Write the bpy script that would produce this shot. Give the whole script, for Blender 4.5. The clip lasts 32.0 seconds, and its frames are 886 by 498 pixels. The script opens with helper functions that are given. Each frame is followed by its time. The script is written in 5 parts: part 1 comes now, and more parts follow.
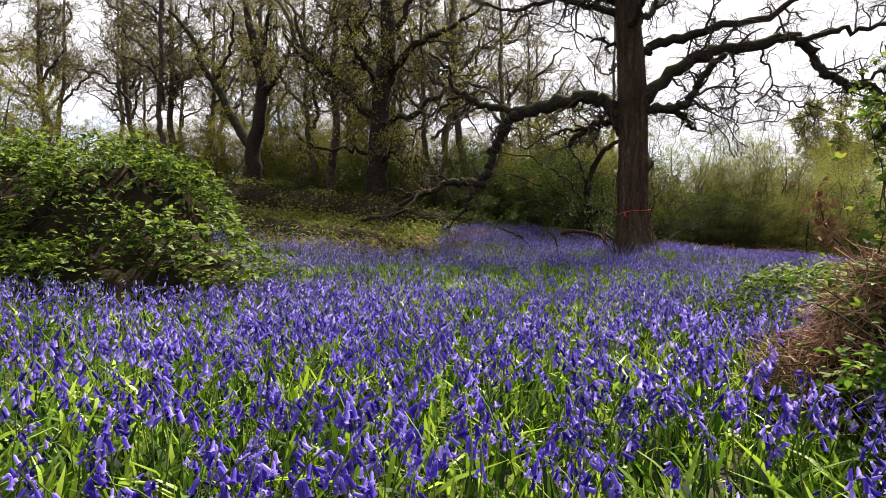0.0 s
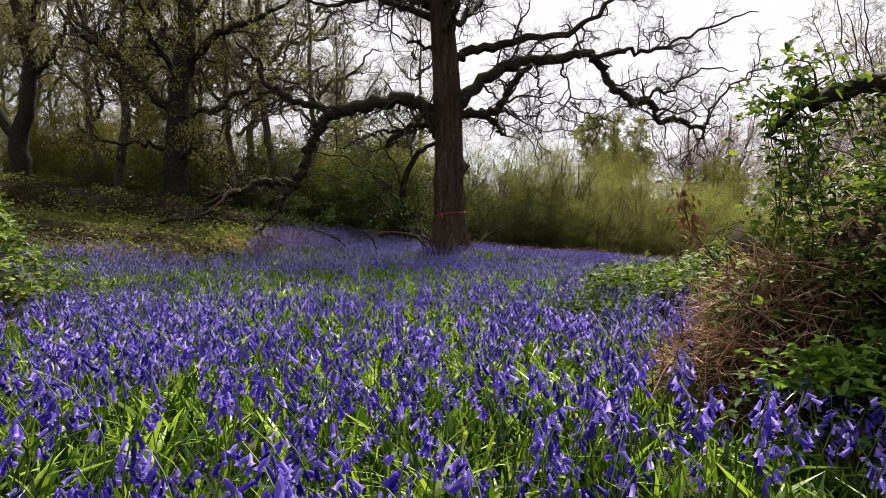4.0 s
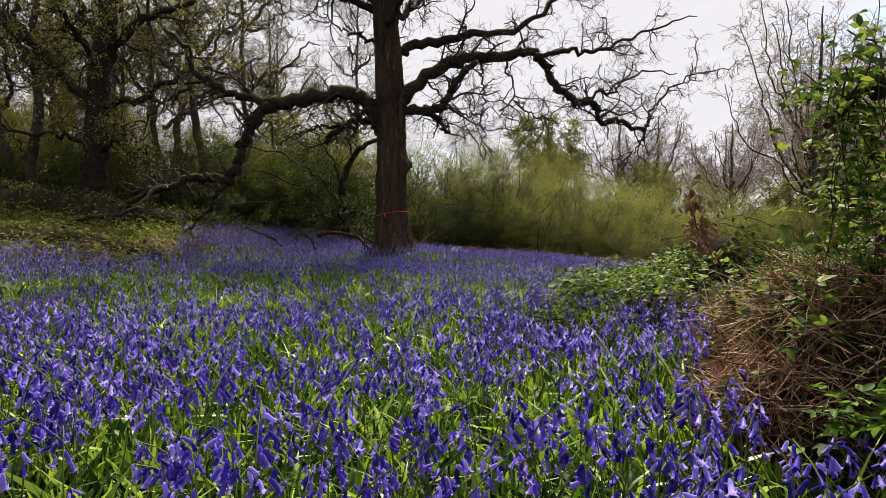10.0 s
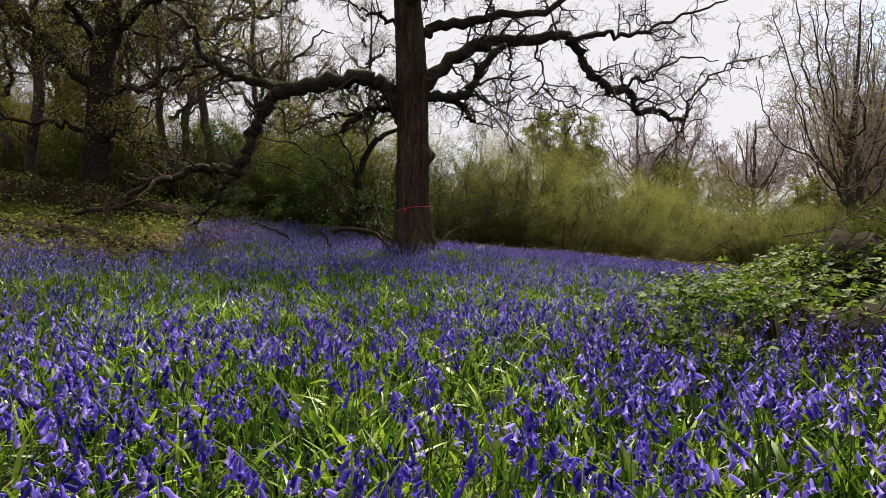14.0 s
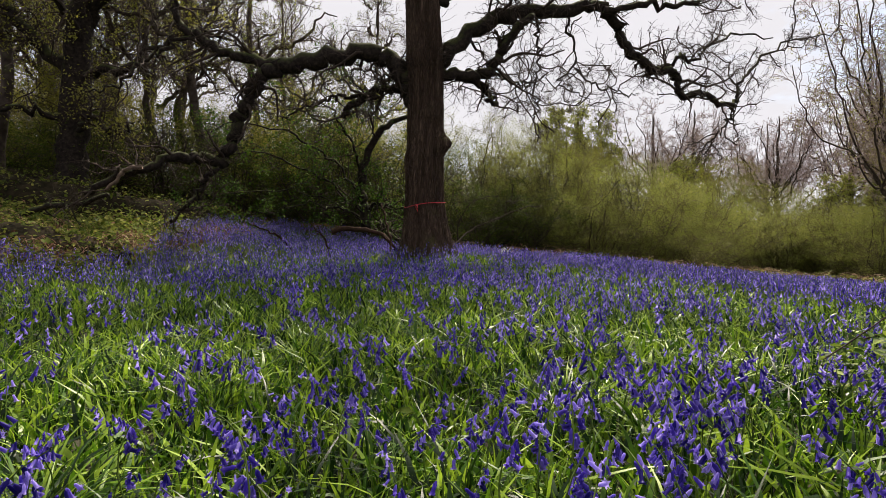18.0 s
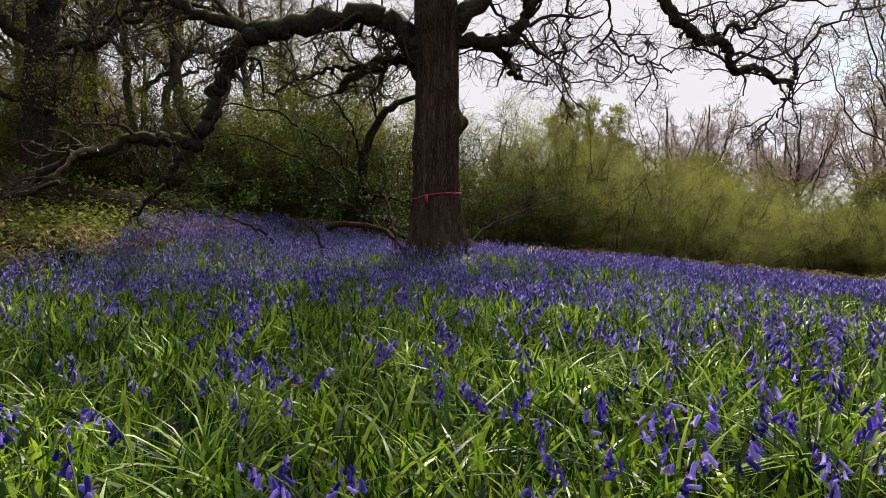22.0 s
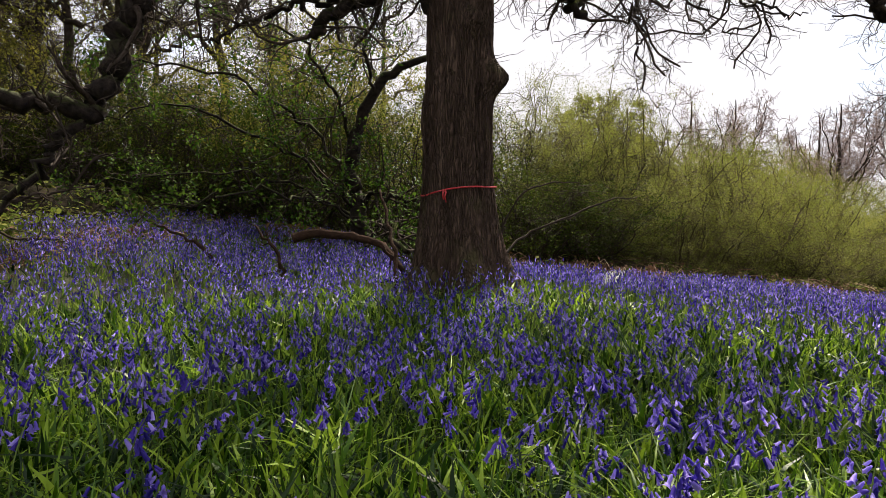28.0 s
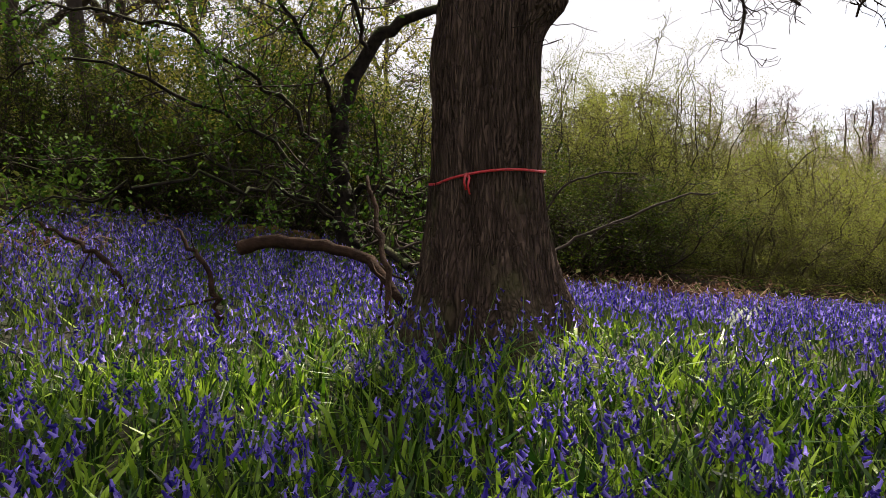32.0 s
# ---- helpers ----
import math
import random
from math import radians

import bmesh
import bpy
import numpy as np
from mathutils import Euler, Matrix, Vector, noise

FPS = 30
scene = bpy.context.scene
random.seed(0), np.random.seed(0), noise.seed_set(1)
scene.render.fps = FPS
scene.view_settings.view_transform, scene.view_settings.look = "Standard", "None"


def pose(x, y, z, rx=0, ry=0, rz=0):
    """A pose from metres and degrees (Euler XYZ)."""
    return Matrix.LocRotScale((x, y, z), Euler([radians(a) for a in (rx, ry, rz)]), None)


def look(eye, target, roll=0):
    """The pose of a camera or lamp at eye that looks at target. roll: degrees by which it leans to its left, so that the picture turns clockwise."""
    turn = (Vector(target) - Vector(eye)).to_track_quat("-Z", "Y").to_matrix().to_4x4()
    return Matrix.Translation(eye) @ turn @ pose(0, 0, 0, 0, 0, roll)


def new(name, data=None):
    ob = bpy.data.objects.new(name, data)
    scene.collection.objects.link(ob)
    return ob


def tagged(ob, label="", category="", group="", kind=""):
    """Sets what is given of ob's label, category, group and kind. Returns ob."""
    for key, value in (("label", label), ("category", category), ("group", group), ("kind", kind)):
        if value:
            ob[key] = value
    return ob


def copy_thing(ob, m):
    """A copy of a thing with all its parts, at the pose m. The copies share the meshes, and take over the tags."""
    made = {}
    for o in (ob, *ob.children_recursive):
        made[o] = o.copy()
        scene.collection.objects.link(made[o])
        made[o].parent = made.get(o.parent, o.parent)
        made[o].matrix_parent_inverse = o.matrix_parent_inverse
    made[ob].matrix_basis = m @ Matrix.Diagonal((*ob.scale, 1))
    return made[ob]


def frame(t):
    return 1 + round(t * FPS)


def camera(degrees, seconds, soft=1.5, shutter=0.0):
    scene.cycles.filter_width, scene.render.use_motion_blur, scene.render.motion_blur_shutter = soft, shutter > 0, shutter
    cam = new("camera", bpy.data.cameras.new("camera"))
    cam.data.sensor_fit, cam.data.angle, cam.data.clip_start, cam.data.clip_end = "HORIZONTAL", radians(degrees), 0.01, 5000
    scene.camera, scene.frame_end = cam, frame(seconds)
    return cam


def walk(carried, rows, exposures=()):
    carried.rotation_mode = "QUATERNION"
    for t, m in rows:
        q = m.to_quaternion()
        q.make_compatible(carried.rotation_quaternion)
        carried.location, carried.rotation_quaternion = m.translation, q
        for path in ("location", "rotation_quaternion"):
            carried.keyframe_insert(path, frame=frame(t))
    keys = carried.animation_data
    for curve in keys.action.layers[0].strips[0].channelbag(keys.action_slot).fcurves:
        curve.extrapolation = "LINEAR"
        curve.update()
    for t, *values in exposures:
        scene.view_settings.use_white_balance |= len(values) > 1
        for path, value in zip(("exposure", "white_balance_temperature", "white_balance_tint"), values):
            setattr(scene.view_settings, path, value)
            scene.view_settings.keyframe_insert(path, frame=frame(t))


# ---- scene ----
cam = camera(68.0, 32.0, soft=0.5)
PATH = [
    (0, (1.004, 0.514, 0.629), (0.346, 2.402, 0.598), -0.1),
    (0.5, (0.889, 0.527, 0.628), (0.274, 2.43, 0.597), -0.1),
    (1, (0.791, 0.554, 0.626), (0.232, 2.474, 0.596), -0.1),
    (1.5, (0.709, 0.602, 0.627), (0.234, 2.545, 0.598), -0.2),
    (2, (0.649, 0.673, 0.627), (0.266, 2.636, 0.599), -0.3),
    (2.5, (0.623, 0.739, 0.625), (0.34, 2.719, 0.597), -0.2),
    (3, (0.601, 0.795, 0.622), (0.402, 2.785, 0.596), -0.4),
    (3.5, (0.586, 0.84, 0.62), (0.453, 2.835, 0.594), -0.5),
    (4, (0.544, 0.889, 0.624), (0.464, 2.888, 0.597), -0.6),
    (4.5, (0.511, 0.932, 0.626), (0.509, 2.931, 0.6), -0.7),
    (6.5, (0.415, 1.039, 0.648), (0.548, 3.034, 0.618), -0.5),
    (7, (0.404, 1.074, 0.649), (0.537, 3.069, 0.619), -0.5),
    (7.5, (0.4, 1.122, 0.65), (0.533, 3.117, 0.62), -0.5),
    (8, (0.396, 1.179, 0.652), (0.528, 3.174, 0.622), -0.5),
    (8.5, (0.385, 1.236, 0.654), (0.514, 3.231, 0.623), -0.5),
    (9, (0.363, 1.292, 0.655), (0.491, 3.287, 0.624), -0.4),
    (9.5, (0.328, 1.358, 0.656), (0.454, 3.354, 0.624), -0.5),
    (10, (0.286, 1.437, 0.656), (0.408, 3.433, 0.625), -0.4),
    (10.5, (0.235, 1.536, 0.655), (0.353, 3.532, 0.622), -0.4),
    (11, (0.186, 1.65, 0.656), (0.301, 3.646, 0.623), -0.3),
    (11.5, (0.15, 1.777, 0.657), (0.261, 3.774, 0.623), -0.2),
    (12, (0.137, 1.923, 0.656), (0.242, 3.92, 0.623), -0.2),
    (12.5, (0.127, 2.079, 0.651), (0.225, 4.076, 0.616), -0.1),
    (13, (0.105, 2.268, 0.644), (0.199, 4.265, 0.61), -0.1),
    (13.5, (0.044, 2.511, 0.639), (0.138, 4.509, 0.603), 0.1),
    (14, (-0.013, 2.786, 0.633), (0.081, 4.784, 0.597), -0.0),
    (14.5, (-0.048, 3.074, 0.633), (0.046, 5.072, 0.598), 0.0),
    (16.5, (-0.09, 4.227, 0.671), (-0.008, 6.225, 0.635), 0.0),
    (17, (-0.111, 4.512, 0.671), (-0.031, 6.51, 0.635), 0.1),
    (17.5, (-0.125, 4.795, 0.669), (-0.047, 6.793, 0.633), 0.1),
    (18, (-0.143, 5.072, 0.669), (-0.067, 7.07, 0.632), 0.2),
    (18.5, (-0.162, 5.344, 0.666), (-0.088, 7.342, 0.628), 0.2),
    (19, (-0.171, 5.614, 0.661), (-0.1, 7.612, 0.623), 0.1),
    (19.5, (-0.181, 5.884, 0.656), (-0.111, 7.882, 0.617), 0.2),
    (20, (-0.197, 6.156, 0.65), (-0.128, 8.154, 0.612), 0.2),
    (20.5, (-0.203, 6.422, 0.642), (-0.136, 8.421, 0.602), 0.3),
    (21, (-0.217, 6.69, 0.636), (-0.151, 8.689, 0.596), 0.3),
    (21.5, (-0.237, 6.97, 0.632), (-0.171, 8.968, 0.592), 0.3),
    (22, (-0.25, 7.264, 0.629), (-0.186, 9.263, 0.589), 0.3),
    (22.5, (-0.263, 7.559, 0.626), (-0.2, 9.558, 0.588), 0.3),
    (23, (-0.28, 7.85, 0.623), (-0.218, 9.849, 0.585), 0.3),
    (23.5, (-0.286, 8.142, 0.617), (-0.226, 10.141, 0.578), 0.4),
    (24, (-0.289, 8.454, 0.612), (-0.231, 10.453, 0.572), 0.4),
    (24.5, (-0.288, 8.793, 0.613), (-0.234, 10.792, 0.572), 0.6),
    (26.5, (-0.346, 10.314, 0.688), (-0.292, 12.313, 0.651), 0.4),
    (27, (-0.338, 10.649, 0.724), (-0.288, 12.648, 0.69), 0.4),
    (27.5, (-0.333, 10.998, 0.765), (-0.286, 12.997, 0.73), 0.4),
    (28, (-0.349, 11.365, 0.81), (-0.302, 13.365, 0.774), 0.5),
    (28.5, (-0.354, 11.727, 0.849), (-0.309, 13.726, 0.811), 0.5),
    (29, (-0.37, 12.103, 0.876), (-0.327, 14.103, 0.841), 0.4),
    (29.5, (-0.382, 12.47, 0.89), (-0.338, 14.469, 0.853), 0.7),
    (30, (-0.388, 12.813, 0.897), (-0.345, 14.812, 0.859), 0.7),
    (30.5, (-0.394, 13.141, 0.898), (-0.355, 15.14, 0.863), 0.6),
    (31, (-0.396, 13.46, 0.897), (-0.36, 15.459, 0.867), 0.4),
    (31.5, (-0.399, 13.775, 0.897), (-0.363, 15.775, 0.862), 0.8),
    (32, (-0.403, 14.084, 0.891), (-0.369, 16.084, 0.858), 0.8),
]
walk(cam, [(t, look(eye, target, roll)) for t, eye, target, roll in PATH],
     [(0, 1.42, 6650, 13), (2, 1.3, 6650, 13), (4.5, 1.1, 6650, 13), (7, 0.95, 6650, 13), (13, 0.95, 6650, 13), (19, 0.92, 6650, 13), (24, 0.97, 6650, 13), (28, 1.16, 6650, 13), (32, 1.2, 6650, 13)])

# ---- light ----
SUN_ELEV, SUN_AZ = 51.0, 14.0          # degrees; azimuth clockwise from +y, seen from above
world = bpy.data.worlds.new("sky")
scene.world = world
world.use_nodes = True
wn, wl = world.node_tree.nodes, world.node_tree.links
sky = wn.new("ShaderNodeTexSky")
sky.sky_type, sky.sun_disc = "NISHITA", False
sky.sun_elevation, sky.sun_rotation = radians(SUN_ELEV), radians(SUN_AZ)
back = wn["Background"]
coord = wn.new("ShaderNodeTexCoord")
cloud = wn.new("ShaderNodeTexNoise")
cloud.inputs["Scale"].default_value, cloud.inputs["Detail"].default_value, cloud.inputs["Roughness"].default_value = 2.4, 7.0, 0.6
stretch = wn.new("ShaderNodeMapping")
stretch.inputs["Scale"].default_value = (1.0, 1.0, 2.6)
wl.new(coord.outputs["Generated"], stretch.inputs["Vector"])
wl.new(stretch.outputs["Vector"], cloud.inputs["Vector"])
cover = wn.new("ShaderNodeMapRange")
cover.inputs["From Min"].default_value, cover.inputs["From Max"].default_value = 0.30, 0.46
cover.inputs["To Min"].default_value, cover.inputs["To Max"].default_value = 0.25, 1.0
wl.new(cloud.outputs["Fac"], cover.inputs["Value"])
dim = wn.new("ShaderNodeMixRGB")
dim.blend_type, dim.inputs["Fac"].default_value = "MULTIPLY", 1.0
dim.inputs["Color2"].default_value = (0.10, 0.10, 0.10, 1)
wl.new(sky.outputs["Color"], dim.inputs["Color1"])
veil = wn.new("ShaderNodeMixRGB")
veil.inputs["Color2"].default_value = (0.45, 0.452, 0.475, 1)
wl.new(cover.outputs["Result"], veil.inputs["Fac"])
wl.new(dim.outputs["Color"], veil.inputs["Color1"])
wl.new(veil.outputs["Color"], back.inputs["Color"])
back.inputs["Strength"].default_value = 1.0

sun_data = bpy.data.lights.new("sun", "SUN")
sun_data.energy, sun_data.angle, sun_data.color = 5.0, radians(1.5), (1.0, 0.91, 0.76)
sun = new("sun", sun_data)
az, el = radians(SUN_AZ), radians(SUN_ELEV)
sun.matrix_world = look((40 * math.sin(az) * math.cos(el), 40 * math.cos(az) * math.cos(el), 40 * math.sin(el)), (0, 0, 0))


# ---- materials ----
def ramp(nodes, links, source, stops):
    node = nodes.new("ShaderNodeValToRGB")
    while len(node.color_ramp.elements) < len(stops):
        node.color_ramp.elements.new(0.5)
    for e, (at, colour) in zip(node.color_ramp.elements, stops):
        e.position, e.color = at, (*colour, 1)
    links.new(source, node.inputs["Fac"])
    return node


def material(name, stops, scale=8.0, rough=0.8, bump=0.0, bump_scale=60.0, through_light=0.0, spec=0.3, stretch_by=(1, 1, 1), island=0.0, moss=0.0, furrow=0.0):
    """Noise-driven colour between the stops, relief, and, for leaves and petals, light passing through."""
    m = bpy.data.materials.new(name)
    m.use_nodes = True
    nodes, links = m.node_tree.nodes, m.node_tree.links
    bsdf, out = nodes["Principled BSDF"], nodes["Material Output"]
    where = nodes.new("ShaderNodeTexCoord")
    shape = nodes.new("ShaderNodeMapping")
    shape.inputs["Scale"].default_value = stretch_by
    links.new(where.outputs["Object"], shape.inputs["Vector"])
    grain = nodes.new("ShaderNodeTexNoise")
    grain.inputs["Scale"].default_value, grain.inputs["Detail"].default_value = scale, 5.0
    links.new(shape.outputs["Vector"], grain.inputs["Vector"])
    value = grain.outputs["Fac"]
    if island:
        piece = nodes.new("ShaderNodeNewGeometry")
        mix = nodes.new("ShaderNodeMix")
        mix.inputs["Factor"].default_value = island
        links.new(value, mix.inputs[2])
        links.new(piece.outputs["Random Per Island"], mix.inputs[3])
        value = mix.outputs[0]
    tone = ramp(nodes, links, value, stops).outputs["Color"]
    if furrow:
        plates = nodes.new("ShaderNodeTexVoronoi")
        plates.feature = "DISTANCE_TO_EDGE"
        plates.inputs["Scale"].default_value = furrow
        warp = nodes.new("ShaderNodeTexNoise")
        warp.inputs["Scale"].default_value = 7.0
        shift = nodes.new("ShaderNodeMixRGB")
        shift.blend_type, shift.inputs["Fac"].default_value = "ADD", 0.16
        links.new(shape.outputs["Vector"], warp.inputs["Vector"])
        links.new(shape.outputs["Vector"], shift.inputs["Color1"])
        links.new(warp.outputs["Color"], shift.inputs["Color2"])
        links.new(shift.outputs["Color"], plates.inputs["Vector"])
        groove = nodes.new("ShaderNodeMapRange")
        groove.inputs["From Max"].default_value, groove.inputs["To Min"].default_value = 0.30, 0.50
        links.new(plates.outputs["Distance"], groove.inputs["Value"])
        # darkens the furrows: the bark's own tone plus crevice shade put into colour
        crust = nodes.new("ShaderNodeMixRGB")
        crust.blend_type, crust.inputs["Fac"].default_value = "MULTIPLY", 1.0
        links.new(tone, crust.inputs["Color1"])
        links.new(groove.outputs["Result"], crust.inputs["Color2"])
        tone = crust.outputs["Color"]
    if moss:
        facing = nodes.new("ShaderNodeNewGeometry")
        split = nodes.new("ShaderNodeSeparateXYZ")
        links.new(facing.outputs["Normal"], split.inputs["Vector"])
        patch = nodes.new("ShaderNodeTexNoise")
        patch.inputs["Scale"].default_value, patch.inputs["Detail"].default_value = 3.0, 6.0
        links.new(where.outputs["Object"], patch.inputs["Vector"])
        add = nodes.new("ShaderNodeMath")
        add.operation = "MULTIPLY_ADD"
        add.inputs[1].default_value = 0.45
        links.new(split.outputs["Z"], add.inputs[0])
        links.new(patch.outputs["Fac"], add.inputs[2])
        fac = nodes.new("ShaderNodeMapRange")
        fac.inputs["From Min"].default_value, fac.inputs["From Max"].default_value = 0.62, 0.92
        fac.inputs["To Max"].default_value = moss
        links.new(add.outputs[0], fac.inputs["Value"])
        over = nodes.new("ShaderNodeMixRGB")
        over.inputs["Color2"].default_value = (0.075, 0.10, 0.018, 1)
        links.new(fac.outputs["Result"], over.inputs["Fac"])
        links.new(tone, over.inputs["Color1"])
        tone = over.outputs["Color"]
    links.new(tone, bsdf.inputs["Base Color"])
    bsdf.inputs["Roughness"].default_value = rough
    bsdf.inputs["Specular IOR Level"].default_value = spec
    if bump:
        relief = nodes.new("ShaderNodeTexNoise")
        relief.inputs["Scale"].default_value, relief.inputs["Detail"].default_value = bump_scale, 6.0
        links.new(shape.outputs["Vector"], relief.inputs["Vector"])
        node = nodes.new("ShaderNodeBump")
        node.inputs["Strength"].default_value, node.inputs["Distance"].default_value = bump, 0.02
        links.new(relief.outputs["Fac"], node.inputs["Height"])
        if furrow:
            deep = nodes.new("ShaderNodeBump")
            deep.inputs["Strength"].default_value, deep.inputs["Distance"].default_value = 1.0, 0.05
            links.new(groove.outputs["Result"], deep.inputs["Height"])
            links.new(deep.outputs["Normal"], node.inputs["Normal"])
        links.new(node.outputs["Normal"], bsdf.inputs["Normal"])
    if through_light:
        glow = nodes.new("ShaderNodeBsdfTranslucent")
        links.new(tone, glow.inputs["Color"])
        blend = nodes.new("ShaderNodeMixShader")
        blend.inputs["Fac"].default_value = through_light
        links.new(bsdf.outputs["BSDF"], blend.inputs[1])
        links.new(glow.outputs["BSDF"], blend.inputs[2])
        links.new(blend.outputs["Shader"], out.inputs["Surface"])
    return m


SOIL = material("soil_and_leaf_litter", [(0.25, (0.012, 0.015, 0.006)), (0.5, (0.03, 0.028, 0.013)), (0.7, (0.03, 0.045, 0.011)), (0.85, (0.05, 0.042, 0.022))], 3.0, 0.95, 0.9, 25.0)
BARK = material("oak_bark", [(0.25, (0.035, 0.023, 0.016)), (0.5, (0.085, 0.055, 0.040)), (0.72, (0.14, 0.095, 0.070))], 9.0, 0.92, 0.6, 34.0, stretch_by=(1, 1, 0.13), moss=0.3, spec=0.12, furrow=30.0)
# tone set darker than the trunk's to imitate backlit limbs; moss is real
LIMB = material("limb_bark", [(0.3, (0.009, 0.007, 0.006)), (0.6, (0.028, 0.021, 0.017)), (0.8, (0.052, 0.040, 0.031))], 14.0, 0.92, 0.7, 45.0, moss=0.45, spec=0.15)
TWIG = material("twig_bark", [(0.3, (0.022, 0.016, 0.012)), (0.7, (0.06, 0.044, 0.034))], 20.0, 0.9, spec=0.15)
FAR_BARK = material("grey_brown_bark", [(0.3, (0.026, 0.020, 0.017)), (0.7, (0.085, 0.066, 0.055))], 5.0, 0.95, 0.5, 20.0, moss=0.5, spec=0.1)
WOOD_TWIG = material("woodland_twigs", [(0.3, (0.045, 0.034, 0.028)), (0.7, (0.13, 0.098, 0.08))], 4.0, 0.95, spec=0.08, island=0.5)
# twig colour lightened to stand in for distance haze
HAZE_TWIG = material("haze_pale_twigs", [(0.3, (0.17, 0.125, 0.115)), (0.7, (0.34, 0.265, 0.24))], 4.0, 0.95, spec=0.08, island=0.5)
SALLOW_TWIG = material("olive_brown_twigs", [(0.3, (0.045, 0.038, 0.020)), (0.7, (0.11, 0.095, 0.05))], 4.0, 0.9, spec=0.08, island=0.5)
PALE_WOOD = material("pale_crook_wood", [(0.3, (0.06, 0.042, 0.032)), (0.7, (0.19, 0.13, 0.09))], 9.0, 0.8, 0.4, 40.0)
BROWN_WOOD = material("crumbling_brown_wood", [(0.3, (0.05, 0.026, 0.012)), (0.7, (0.16, 0.085, 0.04))], 12.0, 0.95, 0.8, 40.0, moss=0.2, spec=0.05)
ROT_WOOD = material("rotting_wood", [(0.3, (0.016, 0.010, 0.007)), (0.7, (0.052, 0.030, 0.020))], 10.0, 0.95, 0.8, 40.0, spec=0.05)
# darkest stop deepened so random blades pass for shaded gaps
GRASS = material("grass_blades", [(0.28, (0.008, 0.028, 0.003)), (0.52, (0.068, 0.160, 0.008)), (0.82, (0.30, 0.44, 0.036))], 1.2, 0.42, through_light=0.4, spec=0.3, island=0.8)
STEM = material("flower_stems", [(0.3, (0.07, 0.12, 0.02)), (0.7, (0.14, 0.21, 0.035))], 3.0, 0.5, through_light=0.2, island=0.5)
# stops imitate shaded, lit and highlighted petals, spread at random over the bells
PETAL = material("bluebell_petals", [(0.20, (0.022, 0.014, 0.21)), (0.50, (0.112, 0.064, 0.50)), (0.86, (0.45, 0.36, 0.89))], 2.2, 0.5, through_light=0.5, spec=0.22, island=0.8)
WHITE_PETAL = material("white_petals", [(0.3, (0.62, 0.66, 0.52)), (0.7, (0.8, 0.82, 0.74))], 2.2, 0.55, through_light=0.4, island=0.5)
# low and middle leaf tones darkened to carry the mound's shaded front
BRAMBLE = material("bramble_leaves", [(0.2, (0.016, 0.036, 0.007)), (0.5, (0.062, 0.115, 0.015)), (0.85, (0.26, 0.33, 0.045))], 1.6, 0.62, through_light=0.38, spec=0.2, island=0.65)
NETTLE = material("nettle_leaves", [(0.2, (0.035, 0.080, 0.010)), (0.5, (0.095, 0.19, 0.020)), (0.85, (0.25, 0.38, 0.05))], 1.6, 0.6, through_light=0.42, spec=0.15, island=0.65)
BANK_LEAF = material("scrub_leaves", [(0.2, (0.04, 0.062, 0.012)), (0.5, (0.12, 0.155, 0.026)), (0.85, (0.30, 0.29, 0.07))], 1.6, 0.7, through_light=0.4, spec=0.08, island=0.6)
DRY_STEM = material("dead_bramble_stems", [(0.25, (0.07, 0.034, 0.021)), (0.55, (0.25, 0.135, 0.085)), (0.85, (0.52, 0.37, 0.25))], 3.0, 0.85, spec=0.1, island=0.8)
DRY_LEAF = material("dead_red_brown_leaves", [(0.2, (0.06, 0.031, 0.019)), (0.8, (0.24, 0.135, 0.078))], 8.0, 0.8, through_light=0.15, spec=0.1, island=0.5)
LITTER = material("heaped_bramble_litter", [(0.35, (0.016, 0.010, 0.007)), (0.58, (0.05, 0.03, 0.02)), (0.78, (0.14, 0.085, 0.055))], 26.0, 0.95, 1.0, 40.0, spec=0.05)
# dead-stem brown taken darker, so the colour carries shade inside the mounds
DARK_CORE = material("painted_shade_undergrowth", [(0.3, (0.010, 0.010, 0.005)), (0.7, (0.032, 0.024, 0.014))], 7.0, 0.95, 1.0, 16.0, spec=0.05)
SPRING_LEAF = material("yellow_green_spring_leaves", [(0.2, (0.10, 0.128, 0.019)), (0.5, (0.20, 0.222, 0.036)), (0.85, (0.36, 0.365, 0.08))], 0.5, 0.6, through_light=0.46, spec=0.1, island=0.5)
SHRUB_LEAF = material("dark_green_shrub_leaves", [(0.2, (0.018, 0.036, 0.005)), (0.5, (0.048, 0.074, 0.009)), (0.85, (0.115, 0.14, 0.018))], 0.8, 0.8, through_light=0.3, spec=0.05, island=0.55)
THORN_LEAF = material("fresh_thorn_leaves", [(0.2, (0.016, 0.044, 0.006)), (0.5, (0.042, 0.090, 0.010)), (0.85, (0.11, 0.18, 0.024))], 0.8, 0.7, through_light=0.34, spec=0.06, island=0.55)
OAK_BUD = material("opening_oak_leaves", [(0.2, (0.15, 0.16, 0.02)), (0.8, (0.33, 0.31, 0.05))], 1.0, 0.6, through_light=0.45, island=0.5)
RED_TAPE = material("red_tape", [(0.3, (0.34, 0.012, 0.016)), (0.7, (0.50, 0.022, 0.028))], 30.0, 0.4, spec=0.5)
FAR_LEAF = material("distant_foliage", [(0.2, (0.09, 0.10, 0.017)), (0.5, (0.175, 0.17, 0.028)), (0.85, (0.31, 0.28, 0.055))], 0.12, 0.8, through_light=0.42, spec=0.08, island=0.4)


